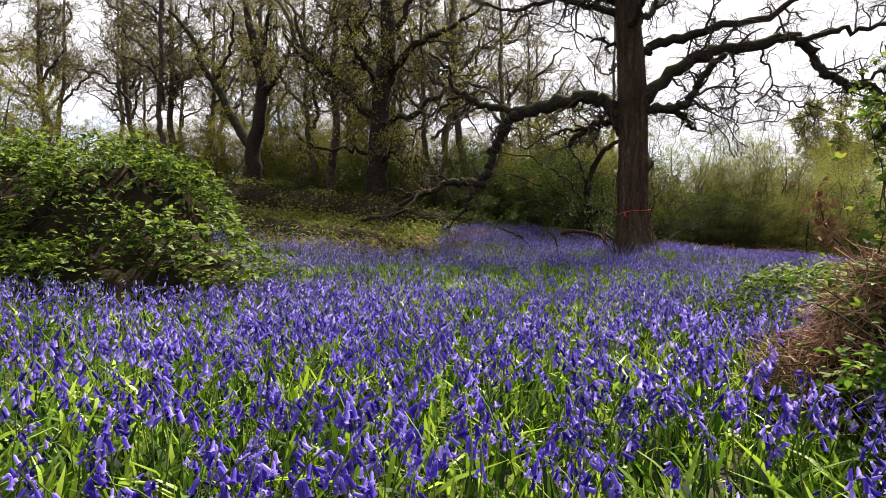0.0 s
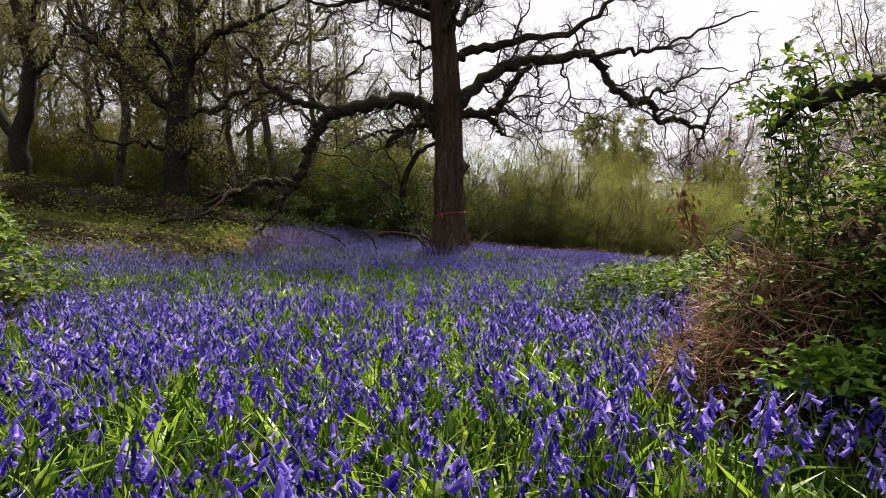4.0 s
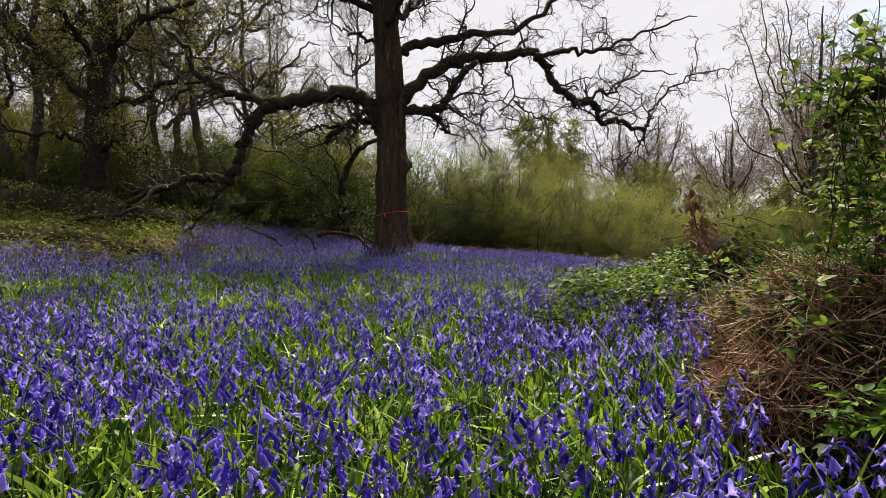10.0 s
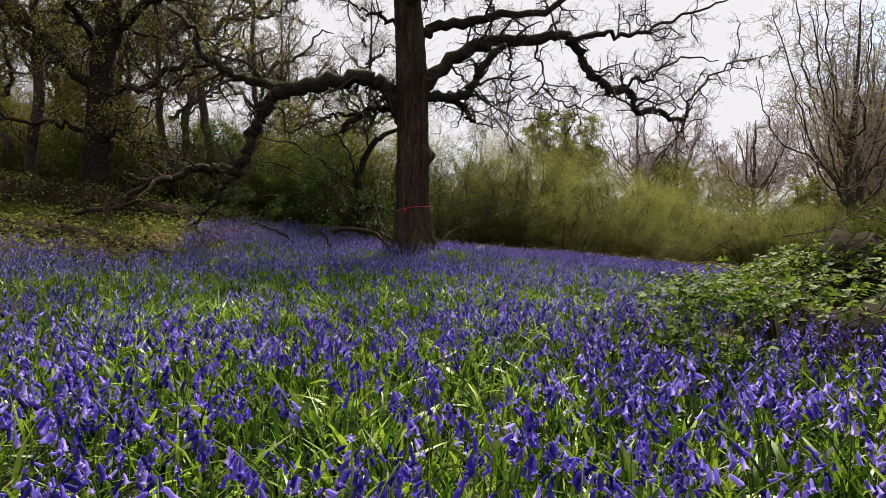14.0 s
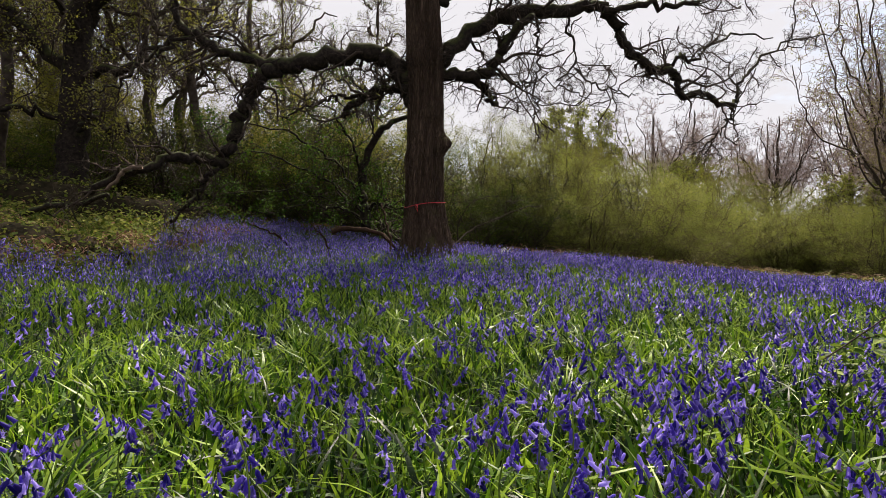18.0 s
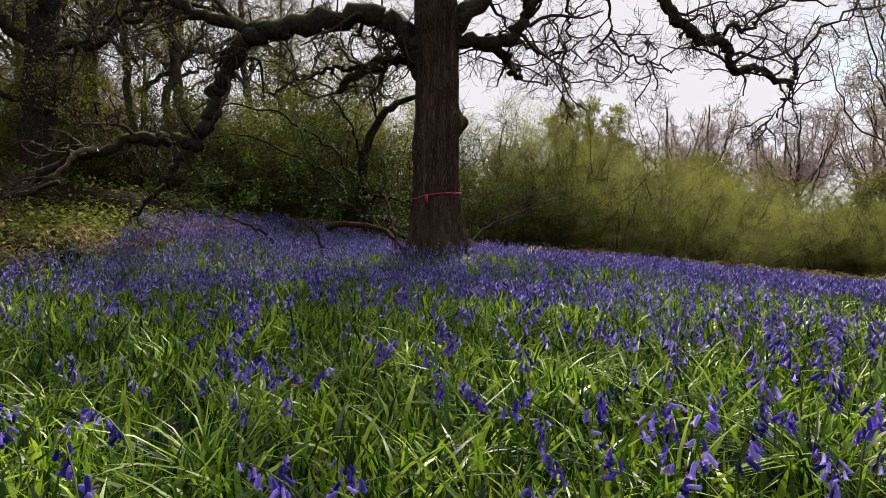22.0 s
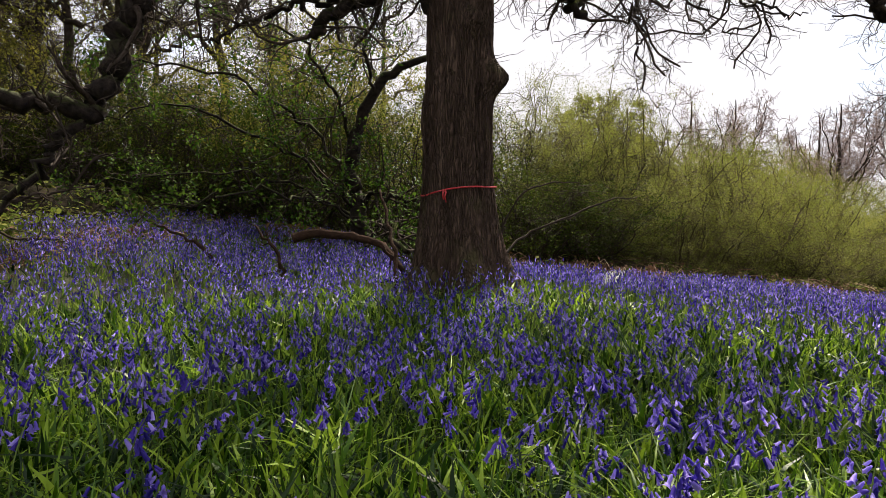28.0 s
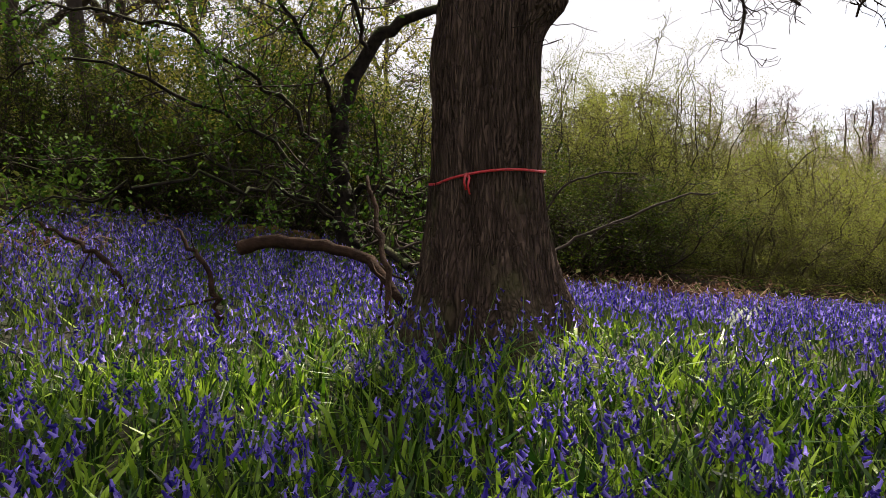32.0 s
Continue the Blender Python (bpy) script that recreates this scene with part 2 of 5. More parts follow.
# ---- mesh building ----
def mesh_from(name, verts, tris, mats, index=None, smooth=True):
    me = bpy.data.meshes.new(name)
    verts, tris = np.asarray(verts, np.float32), np.asarray(tris, np.int32)
    me.vertices.add(len(verts))
    me.vertices.foreach_set("co", verts.ravel())
    me.loops.add(tris.size)
    me.loops.foreach_set("vertex_index", tris.ravel())
    me.polygons.add(len(tris))
    me.polygons.foreach_set("loop_start", np.arange(0, tris.size, 3, dtype=np.int32))
    for m in mats:
        me.materials.append(m)
    if index is not None:
        me.polygons.foreach_set("material_index", np.asarray(index, np.int32))
    me.polygons.foreach_set("use_smooth", np.full(len(tris), smooth))
    me.update(calc_edges=True)
    return me


def piece(name, verts, tris, mat, parent=None, label="", kind="", index=None, smooth=True):
    mats = mat if isinstance(mat, (list, tuple)) else [mat]
    ob = new(name, mesh_from(name, verts, tris, mats, index, smooth))
    ob.parent = parent
    return tagged(ob, label=label, kind=kind)


def empty(name, at, label, category, group="", kind=""):
    ob = new(name)
    ob.location = at
    return tagged(ob, label, category, group, kind)


def join(*chunks):
    vs, ts, n = [], [], 0
    for v, t in chunks:
        if len(v):
            vs.append(v), ts.append(t + n)
            n += len(v)
    return np.concatenate(vs), np.concatenate(ts)


def tubes(pts, rad, sides=4, ends=False):
    """Tapered round bars along N polylines of K points each: pts (N, K, 3), rad (N, K)."""
    pts, rad = np.asarray(pts, float), np.asarray(rad, float)
    n, k, _ = pts.shape
    tan = np.gradient(pts, axis=1)
    tan /= np.linalg.norm(tan, axis=2, keepdims=True) + 1e-9
    ref = np.where(np.abs(tan.mean(1, keepdims=True)[..., 2:]) > 0.8, np.array([1.0, 0, 0]), np.array([0, 0, 1.0]))
    u = np.cross(tan, ref)
    u /= np.linalg.norm(u, axis=2, keepdims=True) + 1e-9
    w = np.cross(tan, u)
    a = np.arange(sides) * 2 * np.pi / sides
    ring = u[:, :, None, :] * np.cos(a)[:, None] + w[:, :, None, :] * np.sin(a)[:, None]
    v = (pts[:, :, None, :] + ring * rad[:, :, None, None]).reshape(-1, 3)
    i, j = np.meshgrid(np.arange(k - 1), np.arange(sides), indexing="ij")
    p = (i * sides + j).ravel()
    q = (i * sides + (j + 1) % sides).ravel()
    one = np.concatenate([np.stack([p, q, q + sides], 1), np.stack([p, q + sides, p + sides], 1)])
    if ends:
        for base in (0, (k - 1) * sides):
            one = np.concatenate([one, np.array([[base, base + s, base + s + 1] for s in range(1, sides - 1)])])
    t = (one[None] + (np.arange(n) * k * sides)[:, None, None]).reshape(-1, 3)
    return v, t


def smooth_line(points, count, rng=None, shake=0.0):
    """A rounded line of count points through the few given ones (Catmull-Rom)."""
    p = np.asarray(points, float)
    p = np.concatenate([[2 * p[0] - p[1]], p, [2 * p[-1] - p[-2]]])
    s = np.linspace(0, len(p) - 3 - 1e-6, count)
    i, f = s.astype(int), (s % 1)[:, None]
    a, b, c, d = p[i], p[i + 1], p[i + 2], p[i + 3]
    out = 0.5 * (2 * b + (c - a) * f + (2 * a - 5 * b + 4 * c - d) * f ** 2 + (3 * b - a - 3 * c + d) * f ** 3)
    if rng is not None:
        out[1:-1] += rng.normal(0, shake, (count - 2, 3))
    return out


def grow(par, rad, per, length, k, wiggle, lift, rng, start=0.25, spread=0.9, thin=0.5, tip=0.25):
    """Side shoots on N parent lines: crooked, each turning as it goes. Returns (pts, rad)."""
    n, kp, _ = par.shape
    who = np.repeat(np.arange(n), per)
    s = rng.uniform(start, 1.0, len(who)) * (kp - 1)
    i = np.minimum(s.astype(int), kp - 2)
    f = (s - i)[:, None]
    origin = par[who, i] * (1 - f) + par[who, i + 1] * f
    r0 = (rad[who, i] * (1 - f[:, 0]) + rad[who, i + 1] * f[:, 0]) * thin
    d = par[who, i + 1] - par[who, i]
    d /= np.linalg.norm(d, axis=1, keepdims=True) + 1e-9
    side = rng.normal(0, 1, (len(who), 3))
    side -= (side * d).sum(1, keepdims=True) * d
    side /= np.linalg.norm(side, axis=1, keepdims=True) + 1e-9
    d = d * rng.uniform(0.25, 1.0, (len(who), 1)) + side * spread
    d[:, 2] += lift
    d /= np.linalg.norm(d, axis=1, keepdims=True)
    size = rng.uniform(length[0], length[1], len(who)) * (1.15 - 0.5 * s / (kp - 1))
    pts = np.zeros((len(who), k, 3))
    pts[:, 0] = origin
    for j in range(1, k):
        d = d + rng.normal(0, wiggle, d.shape)
        d[:, 2] += lift * 0.25
        d /= np.linalg.norm(d, axis=1, keepdims=True)
        pts[:, j] = pts[:, j - 1] + d * (size / (k - 1))[:, None]
    taper = np.linspace(1, tip, k)[None]
    return pts, np.maximum(r0[:, None] * taper, 0.0012)


def turn_matrices(yaw, pitch, roll):
    cy, sy, cp, sp, cr, sr = np.cos(yaw), np.sin(yaw), np.cos(pitch), np.sin(pitch), np.cos(roll), np.sin(roll)
    o, z = np.ones_like(yaw), np.zeros_like(yaw)
    rz = np.stack([np.stack([cy, -sy, z], -1), np.stack([sy, cy, z], -1), np.stack([z, z, o], -1)], -2)
    rx = np.stack([np.stack([o, z, z], -1), np.stack([z, cp, -sp], -1), np.stack([z, sp, cp], -1)], -2)
    ry = np.stack([np.stack([cr, z, sr], -1), np.stack([z, o, z], -1), np.stack([-sr, z, cr], -1)], -2)
    return rz @ rx @ ry


def spread_out(verts, tris, at, turn, size):
    """One shape set down many times: at (N, 3), turn (N, 3, 3), size (N,)."""
    v = np.einsum("nij,vj->nvi", turn, verts) * size[:, None, None] + at[:, None, :]
    t = tris[None] + (np.arange(len(at)) * len(verts))[:, None, None]
    return v.reshape(-1, 3), t.reshape(-1, 3)


# leaf shapes, one unit long, growing along +y
LEAF_V = np.array([(0, 0, 0), (0.26, 0.35, 0.07), (-0.26, 0.35, 0.07), (0.20, 0.7, 0.04), (-0.20, 0.7, 0.04), (0, 1, -0.08), (0, 0.5, -0.02)])
LEAF_T = np.array([(0, 1, 6), (0, 6, 2), (1, 3, 6), (2, 6, 4), (3, 5, 6), (4, 6, 5)])
SMALL_V = np.array([(0, 0, 0), (0.3, 0.5, 0.08), (-0.3, 0.5, 0.08), (0, 1, -0.05)])
SMALL_T = np.array([(0, 1, 3), (0, 3, 2)])


def trefoil():
    """A compound leaf of three toothed leaflets."""
    vs, ts = [], []
    for k, (a, s) in enumerate(((0, 1.0), (1.15, 0.8), (-1.15, 0.8))):
        c, sn = math.cos(a), math.sin(a)
        v = LEAF_V * s * 0.62
        v = np.stack([v[:, 0] * c - v[:, 1] * sn, v[:, 0] * sn + v[:, 1] * c + 0.3, v[:, 2]], 1)
        vs.append(v), ts.append(LEAF_T + 7 * k)
    return np.concatenate(vs), np.concatenate(ts)


def leaves_at(at, rng, size, shape=(SMALL_V, SMALL_T), tilt=0.8):
    n = len(at)
    turn = turn_matrices(rng.uniform(0, 6.28, n), rng.normal(-0.1, tilt, n), rng.normal(0, tilt * 0.6, n))
    return spread_out(shape[0], shape[1], at, turn, rng.uniform(size[0], size[1], n))


# ---- ground ----
def height(x, y):
    """The lie of the land: a mound at the oak, a bank rising behind and towards -x, a fall towards +x."""
    x, y = np.asarray(x, float), np.asarray(y, float)
    u = -0.6 * x + 0.6 * (y - 18) - 1.5
    hill = 0.1 * (u + np.sqrt(u * u + 0.6)) 
    hill = 9 * np.tanh(hill / 9)
    fall = 0.057 * (x - 4 + np.sqrt((x - 4) ** 2 + 0.8))
    fall = 1.3 * np.tanh(fall / 1.3)
    hill = hill + 0.03 * np.exp(-((x + 5.5) / 3.5) ** 2 - ((y - 23.5) / 2.8) ** 2)
    mound = 0.27 * np.exp(-(x ** 2 + (y - 19) ** 2) / 8.0)
    rough = 0.03 * np.sin(1.3 * x + 0.7 * y) + 0.025 * np.sin(2.1 * y - 1.1 * x + 1) + 0.012 * np.sin(4.3 * x + 3.1 * y)
    return -0.14 + hill - fall + mound + rough


def lay_ground():
    near = np.arange(-14, 14.01, 0.25)
    s = np.array([16, 19, 23, 28, 35, 45, 60, 80, 110, 160, 240, 400, 700.0])
    xs = np.concatenate([-s[::-1], near, s])
    ys = np.concatenate([-s[::-1] + 10, near + 10, s + 10])
    gx, gy = np.meshgrid(xs, ys)
    v = np.stack([gx, gy, height(gx, gy)], -1).reshape(-1, 3)
    n = len(xs)
    i, j = np.meshgrid(np.arange(len(ys) - 1), np.arange(n - 1), indexing="ij")
    p = (i * n + j).ravel()
    t = np.concatenate([np.stack([p, p + 1, p + n + 1], 1), np.stack([p, p + n + 1, p + n], 1)])
    tagged(piece("ground", v, t, SOIL), "dark woodland soil with moss and leaf litter", "ground", kind="structure")


lay_ground()


# ---- the great oak ----
def oak_trunk(parent, base, line, radii, flare, rng, rings=230, sides=210, lumps=()):
    """A trunk with root flare, vertical bark ridges and burrs."""
    pts = smooth_line(line, rings)
    zr = np.interp(pts[:, 2], [p[2] for p in line], radii)
    a = np.arange(sides) * 2 * np.pi / sides
    A, Z = np.meshgrid(a, pts[:, 2])
    up = Z - line[0][2]
    rad = zr[:, None] * (1 + 0.05 * np.sin(3 * A + 0.5 * Z) + 0.03 * np.sin(5 * A - 0.8 * Z + 1))
    rad = rad + flare * np.exp(-up / 0.33) * (0.62 + 0.38 * np.cos(5 * A + 0.6)) + 0.5 * flare * np.exp(-up / 0.9)
    warp = 1.1 * np.sin(2.3 * Z + 3 * np.sin(A * 2)) + 0.8 * np.sin(5.1 * Z + 4 * A)
    ridge = np.abs(np.sin(21 * A + 1.6 * warp)) ** 0.8
    fine = np.abs(np.sin(37 * A + 2.3 * np.sin(3.3 * Z + 5 * A) + warp))
    crack = np.abs(np.sin(9.0 * Z + 5 * np.sin(9 * A) + 2.0 * np.sin(3 * A + Z)))
    rad = rad + 0.024 * ridge * (0.35 + 0.65 * crack ** 0.6) + 0.010 * fine + rng.normal(0, 0.0025, A.shape)
    for la, lz, lh, lw in lumps:
        da = np.angle(np.exp(1j * (A - la))) * zr[:, None]
        rad = rad + lh * np.exp(-(da ** 2 + (Z - lz) ** 2) / lw ** 2)
    v = np.stack([pts[:, 0:1] + rad * np.cos(A), pts[:, 1:2] + rad * np.sin(A), Z], -1).reshape(-1, 3)
    i, j = np.meshgrid(np.arange(rings - 1), np.arange(sides), indexing="ij")
    p, q = (i * sides + j).ravel(), (i * sides + (j + 1) % sides).ravel()
    t = np.concatenate([np.stack([p, q, q + sides], 1), np.stack([p, q + sides, p + sides], 1)])
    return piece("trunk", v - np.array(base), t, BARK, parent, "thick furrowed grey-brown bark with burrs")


def limb_mesh(points, r0, r1, rng, count=26, sides=9, shake=0.035):
    line = smooth_line(points, count, rng, shake)
    rad = np.linspace(1, 0, count) ** 0.8 * (r0 - r1) + r1
    rad = rad * (1 + rng.normal(0, 0.06, count))
    return line, rad


def clothe(lines, rng, base, parent, dens=1.0, reach=1.0, lift=0.05, mat=None, fine=0.0032, buds=None, bud_n=0, kk=(7, 5), bud_size=(0.04, 0.09)):
    """Side branches, shoots and twigs on a set of limbs (list of (line, rad)), as joined meshes of one tree."""
    shoots, twigs, tips = [], [], []
    for line, rad in lines:
        size = np.linalg.norm(np.diff(line, axis=0), axis=1).sum()
        n1 = max(2, int(size * 2.5 * dens))
        p1, r1 = grow(line[None], rad[None], n1, (0.5 * reach, 1.5 * reach), 9, 0.33, lift, rng, 0.2, 1.0, 0.42)
        r1 = np.minimum(np.maximum(r1, 0.016), 0.042 * np.linspace(1, 0.3, 9)[None])
        p2, r2 = grow(p1, r1, max(2, int(6 * dens)), (0.22 * reach, 0.75 * reach), kk[0], 0.36, lift, rng, 0.2, 1.0, 0.6)
        p3, r3 = grow(p2, r2, max(2, int(5 * dens)), (0.1 * reach, 0.38 * reach), kk[1], 0.36, lift, rng, 0.2, 0.9, 0.6)
        shoots.append((p1, r1)), twigs.append((p2, r2)), tips.append((p3, r3))
    mat = mat or TWIG
    v, t = join(*[tubes(p, np.maximum(r, 0.009), 5) for p, r in shoots])
    piece("branchwork", v - base, t, mat, parent, kind="stuff")
    v, t = join(*[tubes(p, np.maximum(r, fine * 1.7), 3) for p, r in twigs])
    v2, t2 = join(*[tubes(p, np.maximum(r, fine), 3) for p, r in tips])
    v, t = join((v, t), (v2, t2))
    piece("twig_mass", v - base, t, mat, parent, "bare crooked twigs", kind="stuff")
    if buds is not None and bud_n:
        ends = np.concatenate([p[:, 1:].reshape(-1, 3) for p, r in tips])
        ends = ends[rng.choice(len(ends), min(bud_n, len(ends)), replace=False)]
        ends = np.repeat(ends, 3, 0) + rng.normal(0, 0.06, (len(ends) * 3, 3))
        v, t = leaves_at(ends, rng, bud_size)
        piece("young_foliage", v - base, t, buds, parent, "small yellow-green opening leaves", kind="stuff")


def great_oak():
    rng = np.random.default_rng(11)
    base = np.array((0.05, 19.0, float(height(0.05, 19)) - 0.1))
    oak = empty("oak_tree", base, "large old oak with bare spreading limbs, standing among bluebells", "tree")
    line = [(0.03, 19.0, base[2]), (-0.01, 19.0, 1.4), (0.0, 19.0, 3.0), (-0.02, 19.0, 4.3), (-0.08, 19.0, 5.7), (-0.18, 19.05, 7.1), (-0.3, 19.2, 9.0), (-0.1, 19.4, 11.5)]
    radii = [0.41, 0.345, 0.352, 0.355, 0.315, 0.27, 0.2, 0.1]
    oak_trunk(oak, base, line, radii, 0.33, rng, lumps=((-0.35, 2.62, 0.20, 0.17), (-1.25, 3.22, 0.09, 0.13), (-1.9, 4.4, 0.08, 0.2), (-2.9, 2.2, 0.05, 0.3)))
    limbs = [
        # towards +x, upper
        ([(0.1, 19.0, 5.45), (0.4, 19.05, 5.75), (0.97, 19.1, 5.9), (1.63, 19.16, 6.0), (2.2, 19.22, 6.21), (3.12, 19.31, 6.24), (3.76, 19.4, 6.62), (4.6, 19.5, 7.2), (5.6, 19.7, 7.5)], 0.15, 0.03),
        # towards +x, the long drooping limb
        ([(0.1, 19.05, 4.2), (0.5, 19.12, 4.62), (1.15, 19.34, 5.25), (1.91, 19.57, 5.56), (2.85, 19.85, 5.73), (3.74, 20.12, 5.95), (4.33, 20.3, 5.82)], 0.19, 0.115),
        ([(4.25, 20.28, 5.86), (4.5, 20.36, 5.5), (4.7, 20.4, 5.15), (5.02, 20.51, 4.9), (5.54, 20.66, 4.67), (6.05, 20.84, 4.66)], 0.12, 0.10),
        ([(6.0, 20.84, 4.66), (6.17, 20.86, 4.5), (6.15, 20.87, 4.2), (6.35, 20.9, 4.14), (7.0, 21.1, 4.17), (7.3, 21.2, 4.0), (7.8, 21.4, 3.98)], 0.10, 0.06),
        ([(7.78, 21.4, 3.98), (7.95, 21.6, 4.3), (8.14, 21.85, 4.71), (8.8, 22.08, 5.31), (9.93, 22.47, 5.98), (11.3, 22.98, 6.27)], 0.05, 0.012),
        ([(5.6, 20.69, 4.72), (6.05, 20.8, 4.95), (6.35, 20.91, 5.1), (6.6, 21.0, 5.02), (6.91, 21.07, 5.35), (7.85, 21.36, 5.77), (8.9, 21.6, 5.78)], 0.055, 0.015),
        ([(4.06, 19.95, 5.85), (5.04, 20.01, 6.02), (5.7, 20.1, 6.0), (6.38, 20.28, 6.24), (7.76, 20.55, 6.85), (9.2, 20.84, 7.3)], 0.08, 0.015),
        # lower spur that climbs to meet the long limb
        ([(0.25, 18.95, 4.2), (0.75, 19.0, 4.12), (1.1, 19.08, 4.15), (1.42, 19.13, 4.3), (1.62, 19.17, 4.65), (1.87, 19.19, 5.05), (2.31, 19.3, 5.45)], 0.13, 0.08),
        ([(0.8, 19.1, 4.12), (1.1, 19.3, 4.05), (1.3, 19.5, 3.9), (1.6, 19.63, 3.62)], 0.085, 0.055),
        # hanging branches under the long limb
        ([(2.5, 19.85, 5.65), (2.62, 20.3, 5.2), (2.7, 20.6, 4.7), (2.62, 20.75, 4.1), (2.72, 20.8, 3.7), (2.6, 20.78, 3.35)], 0.035, 0.014),
        ([(3.2, 20.0, 5.8), (3.44, 20.4, 5.35), (3.61, 20.8, 4.85), (3.3, 20.9, 4.4), (3.7, 21.0, 4.2), (4.2, 21.2, 3.9)], 0.035, 0.01),
        ([(3.65, 20.9, 4.75), (4.0, 21.0, 4.5), (4.3, 21.0, 4.29), (4.6, 21.0, 4.3), (4.96, 21.05, 4.13), (5.3, 21.1, 4.2)], 0.03, 0.01),
        ([(7.78, 21.4, 3.98), (7.7, 21.4, 3.7), (7.5, 21.4, 3.4), (7.25, 21.4, 3.15), (7.05, 21.4, 2.95)], 0.03, 0.008),
        ([(1.4, 19.4, 4.2), (1.75, 19.6, 4.22), (2.1, 19.8, 4.1), (2.4, 19.9, 4.2), (2.9, 20.0, 4.0)], 0.035, 0.01),
        # towards -x, the low limb with its elbow
        ([(-0.15, 19.0, 3.35), (-0.4, 19.02, 3.75), (-0.5, 19.02, 4.15), (-0.88, 19.04, 4.44), (-1.45, 19.07, 4.52), (-2.31, 19.12, 4.42), (-3.05, 19.15, 4.28)], 0.21, 0.175),
        ([(-3.0, 19.15, 4.29), (-3.45, 19.17, 4.35), (-4.17, 19.21, 4.55), (-4.81, 19.24, 4.85), (-5.25, 19.27, 5.25), (-5.4, 19.3, 5.8), (-6.0, 19.4, 6.3)], 0.13, 0.04),
        ([(-3.02, 19.15, 4.3), (-3.4, 19.17, 4.12), (-3.67, 19.18, 3.72), (-3.89, 19.19, 3.25), (-4.12, 19.2, 2.6), (-4.3, 19.15, 2.2)], 0.165, 0.125),
        ([(-4.25, 19.17, 2.22), (-4.6, 18.9, 2.28), (-5.0, 18.65, 2.28), (-5.5, 18.4, 2.08), (-6.06, 18.3, 1.86), (-6.7, 18.3, 1.5)], 0.115, 0.06),
        ([(-4.3, 19.12, 2.22), (-4.5, 18.95, 1.95), (-4.67, 18.85, 1.6), (-4.95, 18.8, 1.25), (-5.25, 18.8, 0.95)], 0.07, 0.03),
        ([(-4.9, 19.25, 4.9), (-5.6, 19.1, 4.5), (-6.0, 19.0, 4.2), (-6.4, 18.8, 3.7), (-6.9, 18.7, 3.6)], 0.05, 0.015),
        # broken spur behind, towards -x
        ([(-0.1, 19.2, 3.9), (-0.5, 19.45, 3.95), (-1.06, 19.6, 3.8), (-1.5, 19.65, 3.65), (-1.8, 19.65, 3.3)], 0.12, 0.07),
        ([(-1.4, 19.63, 3.7), (-1.9, 19.8, 3.75), (-2.6, 19.9, 3.6), (-3.2, 20.0, 3.3)], 0.05, 0.015),
        # upper limbs, mostly above the view
        ([(-0.15, 19.0, 6.6), (-0.6, 19.0, 6.85), (-1.36, 19.0, 7.06), (-2.1, 19.0, 7.3), (-3.4, 19.1, 7.2), (-4.6, 19.2, 7.7)], 0.12, 0.02),
        ([(-0.1, 19.0, 5.75), (-0.5, 18.95, 5.9), (-0.85, 18.9, 6.05), (-1.28, 18.9, 6.2), (-1.74, 18.8, 6.55)], 0.06, 0.012),
        ([(-0.15, 19.0, 6.8), (0.3, 19.1, 7.3), (0.9, 19.2, 7.9), (1.8, 19.4, 8.8), (2.9, 19.6, 9.6), (4.2, 19.8, 10.0)], 0.15, 0.03),
        ([(-0.25, 19.1, 8.2), (-0.9, 19.3, 9.2), (-1.7, 19.6, 10.2), (-2.9, 19.9, 11.2)], 0.12, 0.03),
        ([(-0.1, 18.85, 6.2), (0.2, 18.3, 6.6), (0.4, 17.5, 7.1), (0.9, 16.6, 7.6), (1.2, 15.6, 8.2)], 0.11, 0.03),
        ([(-0.2, 19.3, 7.4), (0.1, 20.2, 8.3), (0.5, 21.3, 9.2), (1.2, 22.4, 10.0)], 0.12, 0.03),
    ]
    for k, (z0, a0) in enumerate(((6.4, 1.2), (7.2, 2.4), (7.8, 0.5), (8.4, 3.6), (7.0, 5.2), (8.8, 1.7), (6.8, 1.9), (8.2, 4.4), (7.4, 4.0), (7.9, 5.8), (9.0, 0.0), (9.3, 3.0), (8.6, 5.0))):
        # crown limbs, climbing outwards; mostly unseen, added to shade the glade
        pts, p, a = [], np.array((-0.2, 19.1, z0)), a0
        for _ in range(7):
            pts.append(tuple(p))
            a += rng.normal(0, 0.3)
            p = p + np.array((math.cos(a), math.sin(a), 0.42 + rng.normal(0, 0.25))) * 0.85
        limbs.append((pts, 0.11, 0.02))
    for k in range(7):
        # the high crown, spreading wide; unseen, added to shade the glade
        pts, p, a = [], np.array((-0.15, 19.3, 8.3 + 0.42 * k)), 2.4 * k
        for _ in range(7):
            pts.append(tuple(p))
            a += rng.normal(0, 0.22)
            p = p + np.array((math.cos(a), math.sin(a), 0.30 + rng.normal(0, 0.2))) * 0.95
        limbs.append((pts, 0.10, 0.02))
    lines = []
    for pts, r0, r1 in limbs:
        line, rad = limb_mesh(pts, r0, r1, rng, 28, 9, 0.045)
        v, t = tubes(line[None], rad[None], 10, ends=True)
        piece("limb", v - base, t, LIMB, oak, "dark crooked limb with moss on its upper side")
        lines.append((line, rad))
    clothe(lines, rng, base, oak, 1.0, 1.25, 0.02)
    # fine shoots that fur the trunk
    a, z = rng.uniform(3.4, 6.1, 240), np.concatenate([rng.normal(4.35, 0.22, 150), rng.uniform(2.2, 5.5, 90)])
